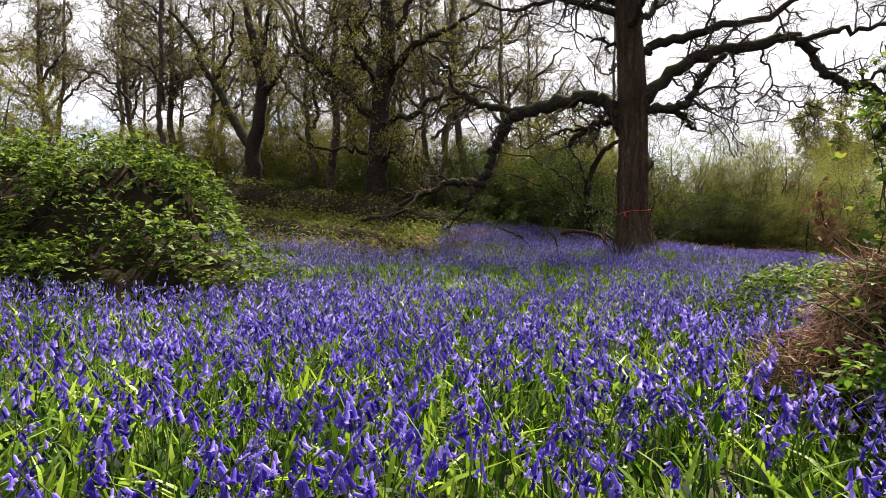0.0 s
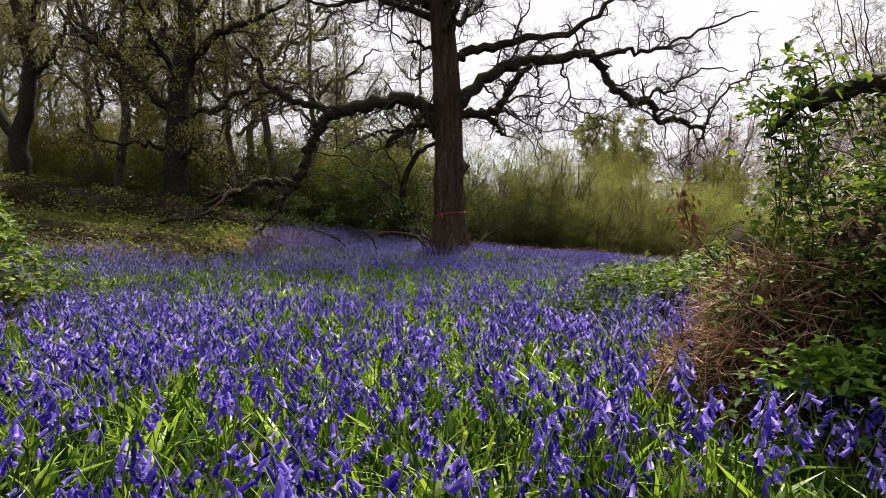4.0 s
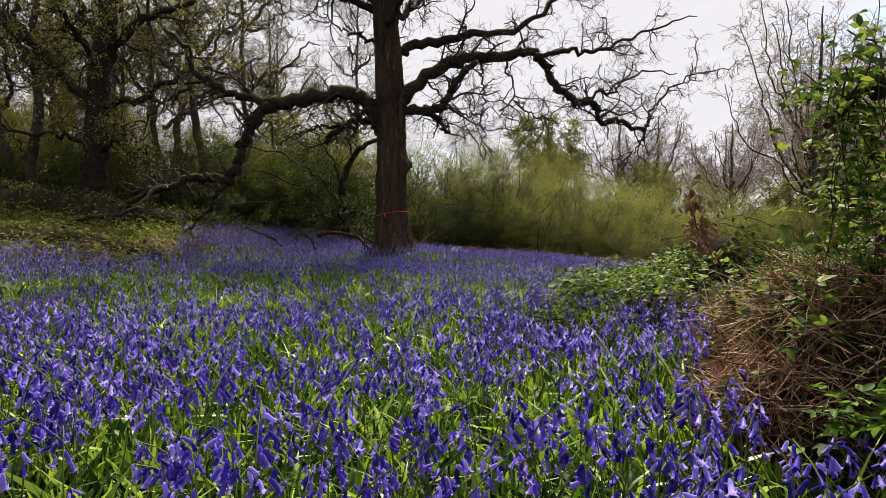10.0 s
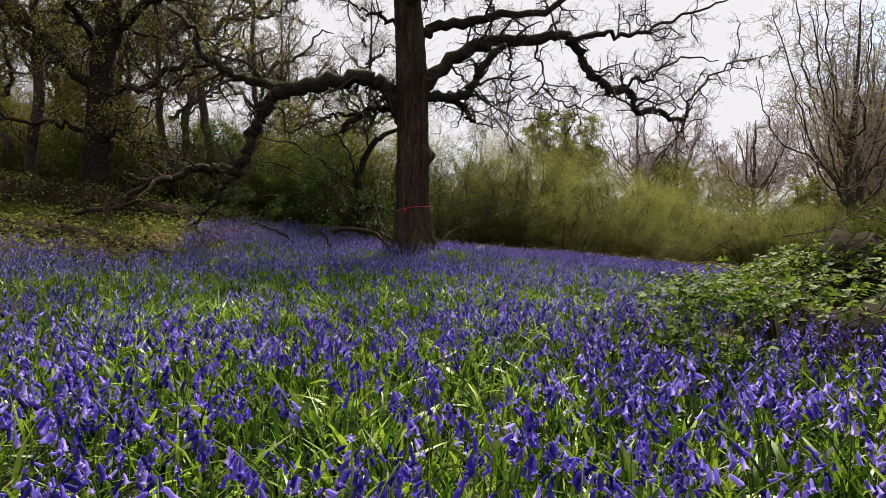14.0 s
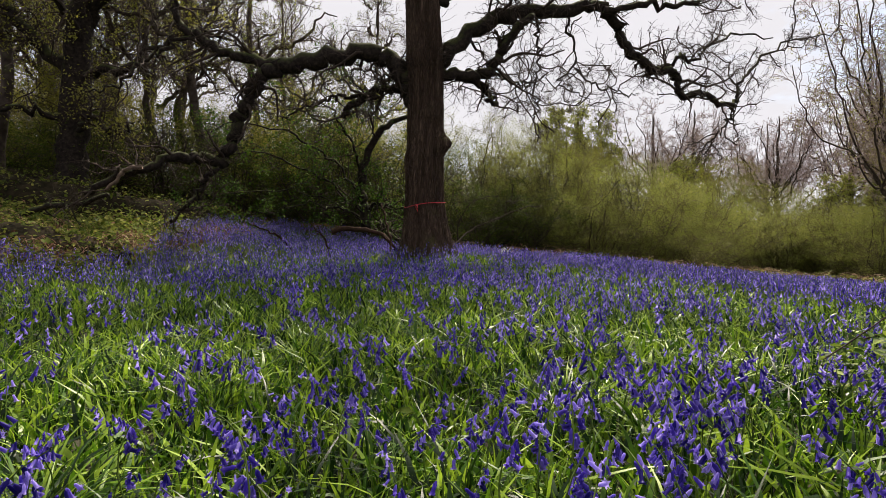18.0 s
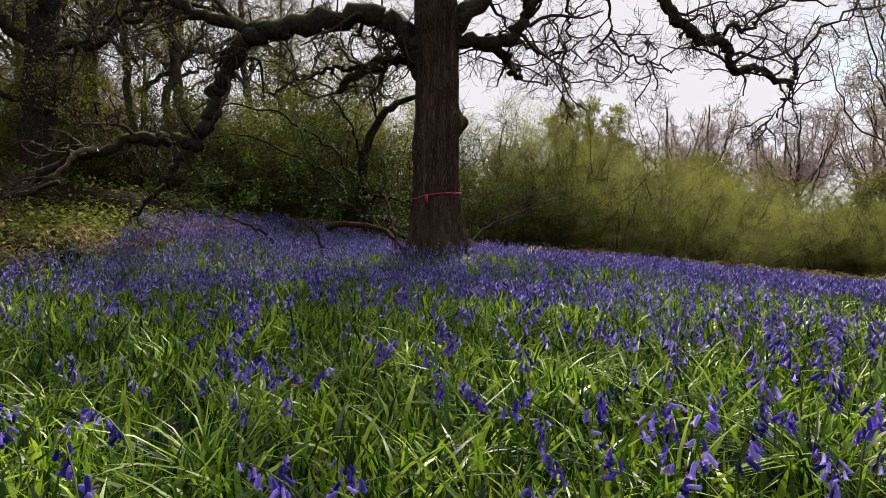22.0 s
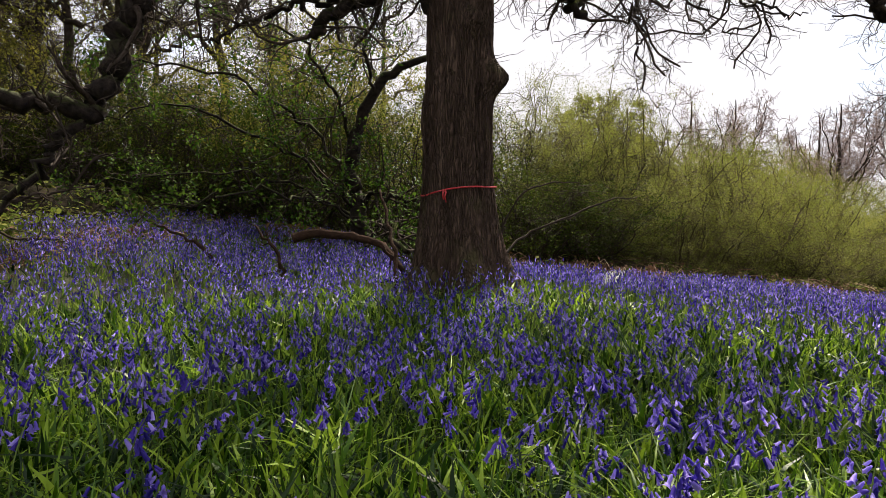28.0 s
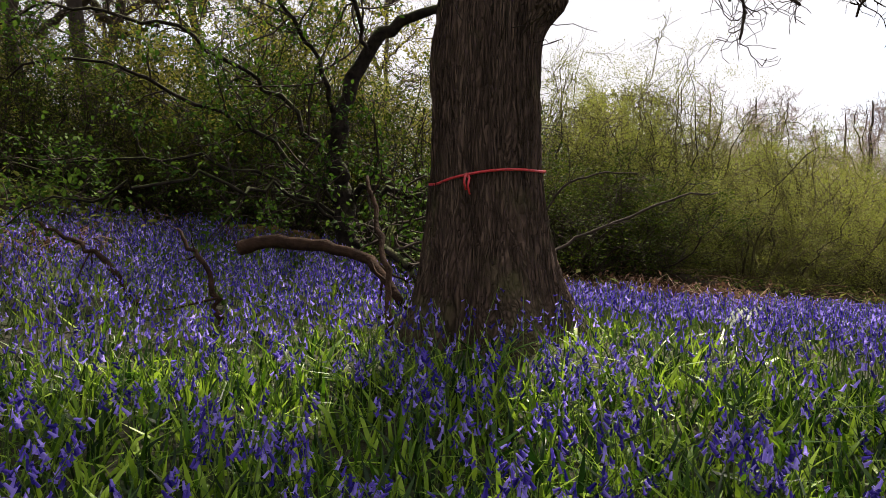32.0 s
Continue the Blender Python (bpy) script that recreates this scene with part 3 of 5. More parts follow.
    p0 = np.stack([0.4 * np.cos(a), 19 + 0.4 * np.sin(a), z], 1)
    d = np.stack([np.cos(a), np.sin(a), rng.uniform(-0.3, 0.8, 240)], 1) * rng.uniform(0.1, 0.45, 240)[:, None]
    k = np.linspace(0, 1, 5)[None, :, None]
    pts = p0[:, None] + d[:, None] * k + rng.normal(0, 0.02, (240, 5, 3)) * k
    v, t = tubes(pts, np.linspace(0.005, 0.002, 5)[None].repeat(240, 0), 3)
    piece("shoot_growth", v - base, t, TWIG, oak, "fine shoots sprouting from the burrs", kind="stuff")
    # red tape round the trunk
    n = 72
    a = np.linspace(0, 2 * np.pi, n, endpoint=False)
    zc = 1.345 + 0.055 * np.cos(a) + 0.012 * np.sin(3 * a)
    r = 0.432 + 0.018 * np.sin(3 * a + 0.68) + 0.012 * np.sin(5 * a)
    v = np.concatenate([np.stack([(r + o) * np.cos(a), 19 + (r + o) * np.sin(a), zc + h], 1) for o, h in ((0, -0.009), (0, 0.009), (0.004, 0.009), (0.004, -0.009))])
    i = np.arange(n)
    j = (i + 1) % n
    t = np.concatenate([np.concatenate([np.stack([i + b * n, j + b * n, j + c * n], 1), np.stack([i + b * n, j + c * n, i + c * n], 1)]) for b, c in ((0, 1), (1, 2), (2, 3), (3, 0))])
    tape = empty("red_tape", (0.05, 19.0, 1.345), "thin red tape tied round the oak trunk", "tape")
    loop = piece("loop", v - np.array((0.05, 19, 1.345)), t, RED_TAPE, tape)
    knot = np.array([[(-0.17, 18.578, 1.33), (-0.155, 18.552, 1.30), (-0.165, 18.547, 1.25), (-0.15, 18.552, 1.19)], [(-0.17, 18.578, 1.33), (-0.185, 18.552, 1.31), (-0.19, 18.542, 1.27), (-0.178, 18.547, 1.22)]])
    v, t = tubes(knot, np.array([[0.014, 0.010, 0.008, 0.007]] * 2), 6, True)
    piece("knot", v - np.array((0.05, 19, 1.345)), t, RED_TAPE, loop, "knot with two loose ends")


great_oak()


# ---- other trees ----
def make_tree(name, label, at, line, radii, limbs, seed, dens=0.8, reach=1.3, bark=FAR_BARK, twig=WOOD_TWIG, bud=None, bud_n=0, lift=0.12, sides=12, group="", fine=0.0035, bud_size=(0.04, 0.09)):
    """A tree from its trunk line and limbs, given relative to its foot."""
    rng = np.random.default_rng(seed)
    tree = empty(name, at, label, "tree", group)
    tl = smooth_line(line, 30, rng, 0.03)
    tr = np.interp(np.linspace(0, 1, 30), np.linspace(0, 1, len(radii)), radii)
    tr[:4] *= np.array([1.5, 1.22, 1.1, 1.03])
    v, t = tubes(tl[None], tr[None], sides, True)
    piece("trunk", v, t, bark, tree)
    lines = [(tl[10:], tr[10:] * 0.6)]
    for pts, r0, r1 in limbs:
        ln, rd = limb_mesh(pts, r0, r1, rng, 20, 7, 0.06)
        v, t = tubes(ln[None], rd[None], 7, True)
        piece("limb", v, t, bark, tree)
        lines.append((ln, rd))
    clothe(lines, rng, np.zeros(3), tree, dens, reach, lift, twig, fine, bud, bud_n, (7, 5) if fine < 0.004 else (5, 3), bud_size)
    return tree


def random_limbs(rng, h, n, r, spread=0.5, low=0.35):
    out = []
    for k in range(n):
        z = h * rng.uniform(low, 0.85)
        a = rng.uniform(0, 6.28) + k * 2.4
        size = h * spread * rng.uniform(0.5, 1.0) * (1.15 - z / h)
        d = np.array([math.cos(a), math.sin(a)])
        pts, p = [], np.array([0, 0, z])
        up = rng.uniform(0.5, 1.1)
        for s in range(6):
            pts.append(tuple(p))
            a += rng.normal(0, 0.35)
            p = p + np.array([math.cos(a), math.sin(a), up + rng.normal(0, 0.4)]) * size / 5
        out.append((pts, r * rng.uniform(0.35, 0.55), 0.02))
    return out


def foot(x, y, sink=0.15):
    return (x, y, float(height(x, y)) - sink)


make_tree("oak_tree", "old oak with mossy limbs and the first yellow-green leaves", foot(-10.15, 24.5),
          [(0, 0, 0), (0.02, 0, 1.5), (0.1, 0, 3.2), (0.2, 0, 4.5), (0.45, 0, 6.0), (0.4, 0, 8.0), (0.6, 0, 11.0)], [0.42, 0.36, 0.34, 0.32, 0.27, 0.2, 0.08],
          [([(0, 0, 3.4), (-0.7, -0.2, 4.2), (-1.4, -0.3, 5.0), (-2.3, -0.5, 5.6), (-3.4, -0.6, 6.8)], 0.17, 0.04),
           ([(0.1, 0, 3.2), (0.8, -0.3, 3.5), (1.5, -0.5, 3.4), (2.3, -0.6, 4.0), (3.4, -0.8, 4.3), (4.3, -0.8, 4.1)], 0.14, 0.03),
           ([(0.2, 0, 4.6), (0.9, -0.1, 5.4), (1.7, -0.2, 6.0), (2.8, -0.3, 6.3), (4.0, -0.4, 7.0)], 0.17, 0.04),
           ([(0.3, 0, 5.2), (-0.4, 0.2, 6.2), (-0.9, 0.3, 7.4), (-1.7, 0.4, 8.6)], 0.15, 0.04),
           ([(0.4, 0, 6.2), (1.1, 0.1, 7.2), (1.5, 0.2, 8.3), (2.3, 0.2, 9.3)], 0.14, 0.04),
           ([(0, 0, 2.2), (-0.8, -0.5, 2.5), (-1.6, -0.9, 2.4), (-2.4, -1.2, 2.8)], 0.09, 0.02),
           ([(0.1, 0, 1.9), (0.9, -0.9, 2.2), (1.6, -1.4, 1.8), (2.3, -1.8, 1.9)], 0.08, 0.02),
           ([(0.2, 0, 4.2), (0.3, -1.0, 4.8), (0.2, -2.0, 5.2), (0.5, -3.1, 6.0)], 0.13, 0.03)],
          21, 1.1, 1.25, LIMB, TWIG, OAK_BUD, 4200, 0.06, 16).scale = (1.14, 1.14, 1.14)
make_tree("oak_tree", "forked oak with a leaning stem on the bank", foot(-17.7, 27.0),
          [(0, 0, 0), (0, 0, 1.2), (0.0, 0, 2.4), (0.35, 0, 3.8), (0.45, 0, 5.2), (0.2, 0, 7.0), (-0.5, 0, 9.5), (-0.6, 0, 13)], [0.42, 0.38, 0.36, 0.29, 0.26, 0.22, 0.15, 0.06],
          [([(0, 0, 2.2), (-0.8, 0, 3.2), (-1.5, 0, 4.4), (-2.2, 0, 5.4), (-2.9, 0, 6.7), (-3.5, 0, 8.0), (-4.9, 0, 9.4)], 0.25, 0.07),
           ([(0.4, 0, 4.6), (1.2, 0.2, 5.6), (1.8, 0.3, 7.0), (2.6, 0.2, 8.8)], 0.14, 0.03),
           ([(0.3, 0, 6.2), (1.0, -0.3, 7.8), (1.4, -0.5, 9.5), (2.2, -0.5, 11.2)], 0.13, 0.03),
           ([(-2.3, 0, 5.6), (-1.7, 0.3, 6.9), (-1.4, 0.3, 8.4), (-1.6, 0.3, 10.2)], 0.1, 0.03)],
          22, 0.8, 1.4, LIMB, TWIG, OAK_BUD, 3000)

def dome_limbs(rng, h, w, n, r):
    """Limbs that leave the stem low and end on a rounded crown."""
    out = []
    for k in range(n):
        a = k * 2.4 + rng.normal(0, 0.25)
        e = rng.uniform(0.05, 1.0)
        z0 = h * rng.uniform(0.18, 0.45)
        end = np.array([math.cos(a) * w * 0.5 * math.sqrt(1 - 0.75 * e * e), math.sin(a) * w * 0.5 * math.sqrt(1 - 0.75 * e * e), h * (0.5 + 0.46 * e)])
        root = np.array([0, 0, z0])
        pts = [tuple(root + (end - root) * f + np.array([math.cos(a), math.sin(a), -0.9]) * math.sin(f * math.pi) * w * 0.05 + rng.normal(0, 0.18, 3) * (0 < f < 1)) for f in (0, 0.2, 0.4, 0.6, 0.8, 1.0)]
        out.append((pts, r * rng.uniform(0.2, 0.32), 0.02))
    return out


SPECIES = []
for k, (h, r, n, spread) in enumerate(((14, 0.26, 9, 0.42), (16, 0.23, 9, 0.34), (12, 0.2, 8, 0.4))):
    rng = np.random.default_rng(50 + k)
    lean = rng.normal(0, 0.5, 2)
    line = [(0, 0, 0), (0.15, 0.1, h * 0.12), (-0.25, 0.1, h * 0.25), (lean[0] * 0.8, lean[1] * 0.8, h * 0.4), (lean[0], lean[1], h * 0.7), (lean[0] * 1.4, lean[1] * 1.2, h)]
    where = [(-25.6, 30.5), (-31.0, 33.0), (-14.75, 27.3)][k]
    SPECIES.append(make_tree("tall_tree", "tall bare woodland tree with fine spring twigs", foot(*where), line, [r * 0.8, r * 0.7, r * 0.65, r * 0.55, r * 0.35, 0.03],
                             random_limbs(rng, h, n, r, spread, 0.25), 60 + k, 0.8, 1.9, FAR_BARK, WOOD_TWIG, SPRING_LEAF, 1900, group="woodland trees", fine=0.0075))
rng = np.random.default_rng(58)
crown = [make_tree("bare_tree", "distant bare tree with a rounded crown of pinkish-grey twigs, paled as by haze", foot(30.4, 60.0), [(0, 0, 0), (0.1, 0, 2.5), (0.0, 0.1, 5), (0.1, 0.1, 8), (0.1, 0, 11.5)], [0.26, 0.22, 0.19, 0.12, 0.04],
                   dome_limbs(rng, 12.5, 9.0, 20, 0.24), 66, 0.72, 1.7, FAR_BARK, HAZE_TWIG, None, 0, group="distant trees", fine=0.010),
         make_tree("bare_tree", "distant bare tree with a rounded crown of pinkish-grey twigs, paled as by haze", foot(24.0, 72.0), [(0, 0, 0), (-0.1, 0, 2.5), (0.1, 0.1, 5), (0.0, 0.1, 8.5), (0.1, 0, 12)], [0.28, 0.22, 0.19, 0.12, 0.04],
                   dome_limbs(rng, 13.0, 10.5, 20, 0.26), 67, 0.72, 1.9, FAR_BARK, HAZE_TWIG, OAK_BUD, 700, group="distant trees", fine=0.010)]
willow = make_tree("willow_tree", "distant rounded willow in pale yellow-green leaf", foot(15.6, 70.0), [(0, 0, 0), (0.1, 0, 2.5), (0.0, 0.1, 5), (0.1, 0.1, 8), (0.1, 0, 11.0)], [0.3, 0.25, 0.2, 0.13, 0.04],
                   dome_limbs(rng, 12.0, 8.5, 20, 0.26), 68, 0.9, 1.5, FAR_BARK, SALLOW_TWIG, SPRING_LEAF, 9000, group="distant trees", fine=0.012, bud_size=(0.10, 0.2))
copy_thing(willow, Matrix.Translation(foot(27.5, 46)) @ Matrix.Rotation(1.2, 4, "Z") @ Matrix.Diagonal((0.62, 0.62, 0.55, 1)))
copy_thing(willow, Matrix.Translation(foot(21.5, 58)) @ Matrix.Rotation(4.0, 4, "Z") @ Matrix.Diagonal((0.6, 0.6, 0.6, 1)))
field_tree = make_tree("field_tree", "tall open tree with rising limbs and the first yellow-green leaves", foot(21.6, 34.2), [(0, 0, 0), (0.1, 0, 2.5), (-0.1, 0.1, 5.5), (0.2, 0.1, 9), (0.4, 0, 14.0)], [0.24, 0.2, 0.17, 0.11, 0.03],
                       dome_limbs(rng, 16.0, 9.0, 17, 0.24), 69, 0.62, 1.8, FAR_BARK, HAZE_TWIG, OAK_BUD, 2200, group="distant trees", fine=0.008, bud_size=(0.05, 0.11))
for x, y, a, k in ((25.0, 38.5, 2.0, 0.9), (28.5, 42.0, 3.6, 1.0)):
    copy_thing(field_tree, Matrix.Translation(foot(x, y)) @ Matrix.Rotation(a, 4, "Z") @ Matrix.Diagonal((k, k, k, 1)))
rng = np.random.default_rng(77)
spots = [(-20.5, 31.5), (-23, 36), (-28, 38), (-12, 31), (-9.5, 29), (-6.5, 31.5), (-11, 36), (-16.5, 35), (-20, 41), (-33, 40), (-38, 34), (-36, 27), (-30, 26), (-7.5, 42), (-14, 44), (-26, 46), (-41, 45), (-22.5, 26.5), (-12.2, 24.8),
         # the last tree, at (-7.6, 27.6), was added to shade the flower slope
         (-13, 33), (-18, 37.5), (-25, 33), (-29, 42), (-34, 36), (-17, 47), (-23, 49), (-31, 50), (-39, 40), (-44, 38), (-45, 30), (-40, 24), (-35, 20), (-29, 21), (-3, 46), (-9, 52), (-7.6, 27.6),
         # unseen trees round and behind the camera, added to block skylight
         (-24, 12), (-28, 5), (-22, 0), (-18, -6), (-12, -9), (-6, -7), (0, -9), (5, -7.5), (10, -9), (15, -5), (19, 0), (22, 7), (24, 14), (-9, -14), (-2, -15), (7, -14), (14, -13), (25, 22), (-16, -13), (3, -20), (-7, -21), (20, -9)]
for k, (x, y) in enumerate(spots):
    s = rng.uniform(0.75, 1.05) * (0.85 if x > 5 else 1.0)
    copy_thing(SPECIES[int(rng.integers(0, 3))], Matrix.Translation(foot(x, y)) @ Matrix.Rotation(rng.uniform(0, 6.28), 4, "Z") @ Matrix.Diagonal((s, s, s, 1)))
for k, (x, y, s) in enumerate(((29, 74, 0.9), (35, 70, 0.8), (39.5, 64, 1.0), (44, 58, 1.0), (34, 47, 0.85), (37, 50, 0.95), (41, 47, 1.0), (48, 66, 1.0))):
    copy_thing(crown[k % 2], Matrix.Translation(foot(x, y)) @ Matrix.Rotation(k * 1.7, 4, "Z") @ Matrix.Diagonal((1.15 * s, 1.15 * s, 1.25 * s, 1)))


# ---- thickets ----
def make_shrub(name, label, at, h, w, seed, leaf, leaf_size, leaves, stems=16, twig=HAZE_TWIG, group="", dens=1.0, bare=0.12):
    """Many stems from one stool, fanning out, with a loose veil of leaves on the shoots."""
    rng = np.random.default_rng(seed)
    shrub = empty(name, at, label, "shrub", group)
    k = 12
    a = rng.uniform(0, 6.28, stems)
    out = rng.uniform(0.15, 1.0, stems) * w * 0.5
    top = 0.92 * h * rng.uniform(0.72, 1.0, stems) * np.sqrt(1.02 - 0.75 * (out / (w * 0.5)) ** 2)
    s = np.linspace(0, 1, k)[None]
    root = 0.22 + 0.78 * s ** 0.9
    pts = np.stack([np.cos(a)[:, None] * out[:, None] * root, np.sin(a)[:, None] * out[:, None] * root, top[:, None] * s], -1)
    pts += np.cumsum(rng.normal(0, 0.125, pts.shape), 1) * s[..., None]
    rad = np.linspace(0.034, 0.006, k)[None].repeat(stems, 0)
    v, t = tubes(pts, rad, 5)
    p1, r1 = grow(pts, rad, int(13 * dens), (0.4, 1.3), 6, 0.3, 0.0, rng, 0.03, 1.25, 0.6)
    p2, r2 = grow(p1, r1, 5, (0.25, 0.7), 3, 0.25, 0.03, rng, 0.1, 0.8, 0.6)
    piece("stem_tangle", v, t, twig, shrub)
    v, t = join(tubes(p1, np.maximum(r1, 0.007), 3), tubes(p2, np.maximum(r2, 0.0035), 3))
    piece("twig_mass", v, t, twig, shrub, kind="stuff")
    spots = np.concatenate([p1[:, 1:].reshape(-1, 3), p2.reshape(-1, 3), p2.reshape(-1, 3)])
    spots = spots[rng.integers(0, len(spots), leaves)] + rng.normal(0, 0.06, (leaves, 3))
    puffs = 120
    u = rng.normal(0, 1, (puffs, 3))
    u = u / np.linalg.norm(u, axis=1, keepdims=True) * rng.uniform(0.2, 1, (puffs, 1)) ** 0.45
    u = u * np.array((w * 0.5, w * 0.5, h * 0.46)) + np.array((0, 0, h * 0.5))
    n = int(leaves * 0.5)
    spots[:n] = u[rng.integers(0, puffs, n)] + rng.normal(0, 1, (n, 3)) * rng.uniform(0.06, 0.22, (n, 1))
    spots[:, 2] = np.maximum(spots[:, 2], 0.05)
    v, t = leaves_at(spots, rng, leaf_size)
    piece("foliage", v, t, leaf, shrub, kind="stuff")
    return shrub


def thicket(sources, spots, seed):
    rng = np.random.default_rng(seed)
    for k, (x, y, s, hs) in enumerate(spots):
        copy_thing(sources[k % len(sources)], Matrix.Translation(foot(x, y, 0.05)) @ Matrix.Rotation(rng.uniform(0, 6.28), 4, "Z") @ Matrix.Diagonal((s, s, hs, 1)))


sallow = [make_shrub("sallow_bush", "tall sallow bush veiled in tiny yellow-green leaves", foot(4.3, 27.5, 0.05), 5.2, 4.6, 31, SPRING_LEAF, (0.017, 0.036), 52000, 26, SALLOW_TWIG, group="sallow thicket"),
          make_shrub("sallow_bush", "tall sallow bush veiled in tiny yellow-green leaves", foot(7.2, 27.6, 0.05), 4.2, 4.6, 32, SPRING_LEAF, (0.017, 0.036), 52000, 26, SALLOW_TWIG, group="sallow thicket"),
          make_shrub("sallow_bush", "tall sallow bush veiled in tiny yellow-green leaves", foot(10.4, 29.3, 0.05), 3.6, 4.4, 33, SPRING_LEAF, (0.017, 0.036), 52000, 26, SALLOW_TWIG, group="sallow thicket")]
# height scales worked out to fit the skyline seen from the camera
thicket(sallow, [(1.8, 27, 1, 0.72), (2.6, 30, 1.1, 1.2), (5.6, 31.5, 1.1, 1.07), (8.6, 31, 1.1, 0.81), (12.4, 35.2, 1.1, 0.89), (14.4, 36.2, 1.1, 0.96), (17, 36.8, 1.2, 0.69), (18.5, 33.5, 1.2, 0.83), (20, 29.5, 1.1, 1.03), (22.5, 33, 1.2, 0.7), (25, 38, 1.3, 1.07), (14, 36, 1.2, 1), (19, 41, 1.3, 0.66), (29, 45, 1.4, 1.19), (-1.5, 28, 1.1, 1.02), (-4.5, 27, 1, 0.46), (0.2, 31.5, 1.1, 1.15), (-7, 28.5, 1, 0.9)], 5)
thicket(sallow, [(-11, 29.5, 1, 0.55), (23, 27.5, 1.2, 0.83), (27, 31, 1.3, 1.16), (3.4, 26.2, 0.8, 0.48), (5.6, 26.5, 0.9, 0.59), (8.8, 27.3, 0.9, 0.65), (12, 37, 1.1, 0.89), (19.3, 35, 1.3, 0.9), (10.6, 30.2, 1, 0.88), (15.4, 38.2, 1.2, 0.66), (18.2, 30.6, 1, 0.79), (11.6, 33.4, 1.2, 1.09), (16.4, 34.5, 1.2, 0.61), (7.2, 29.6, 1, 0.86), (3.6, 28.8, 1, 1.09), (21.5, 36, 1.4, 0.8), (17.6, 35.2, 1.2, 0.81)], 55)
# far row, sized to fill the low sky gaps in the camera's view
thicket(sallow, [(20, 47, 1.9, 1.0), (24.5, 49, 1.9, 1.3), (29, 51, 2.0, 1.55), (33.5, 53, 2.0, 1.15), (38, 54, 2.0, 1.4), (15.5, 46, 1.8, 1.3), (11, 45, 1.8, 1.0), (6.5, 43, 1.7, 1.2), (43, 53, 2.0, 1.2)], 56)
hazel = [make_shrub("hazel_bush", "tall hazel understorey with brown stems and first leaves", foot(-13.5, 30.0, 0.05), 5.5, 5.0, 35, FAR_LEAF, (0.035, 0.08), 24000, 24, SALLOW_TWIG, group="hazel understorey"),
         make_shrub("hazel_bush", "tall hazel understorey with brown stems and first leaves", foot(-20, 33.0, 0.05), 6.0, 5.2, 36, FAR_LEAF, (0.035, 0.08), 24000, 24, SALLOW_TWIG, group="hazel understorey")]
rng = np.random.default_rng(8)
spots = [(float(x) + rng.normal(0, 0.8), float(y) + rng.normal(0, 0.8), rng.uniform(0.9, 1.4), rng.uniform(0.6, 0.98)) for y in (30.0, 36, 41) for x in range(-38, 1, 5)]
# one more hazel, added to shade the flower slope beside the oak
spots += [(-3.2, 26.8, 1.2, 0.95)]
# up to (24, 21): unseen bushes added round the camera to block skylight
spots += [(x, y, 1.3, 1.2) for x, y in ((-9, -8), (-4, -10), (1, -8), (6, -10), (12, -6), (-14, -6), (18, 0), (-20, -2), (-26, 8), (-24, 18), (22, 12), (24, 21), (30, 40), (38, 52), (22, 52), (12, 52))]
thicket(hazel, spots, 7)
thorn = [make_shrub("green_thorn_bush", "spreading thorn bush with small dark green leaves", foot(-2.9, 25.4, 0.05), 3.8, 4.4, 41, SHRUB_LEAF, (0.03, 0.07), 17000, 20, TWIG, "thorn bushes behind the oak"),
         make_shrub("green_thorn_bush", "spreading thorn bush with small dark green leaves", foot(-5.6, 26.2, 0.05), 3.6, 4.2, 42, SHRUB_LEAF, (0.03, 0.07), 17000, 20, TWIG, "thorn bushes behind the oak")]
thicket(thorn, [(-0.3, 25.2, 1.0, 0.95), (-4.2, 27.8, 1.1, 1.1), (-8.2, 26.8, 1.0, 0.95), (1.7, 24.6, 0.9, 0.6), (-10.5, 26.5, 1.1, 0.8), (-13.5, 25.5, 1.1, 0.7), (3.0, 25.3, 0.9, 0.65)], 6)


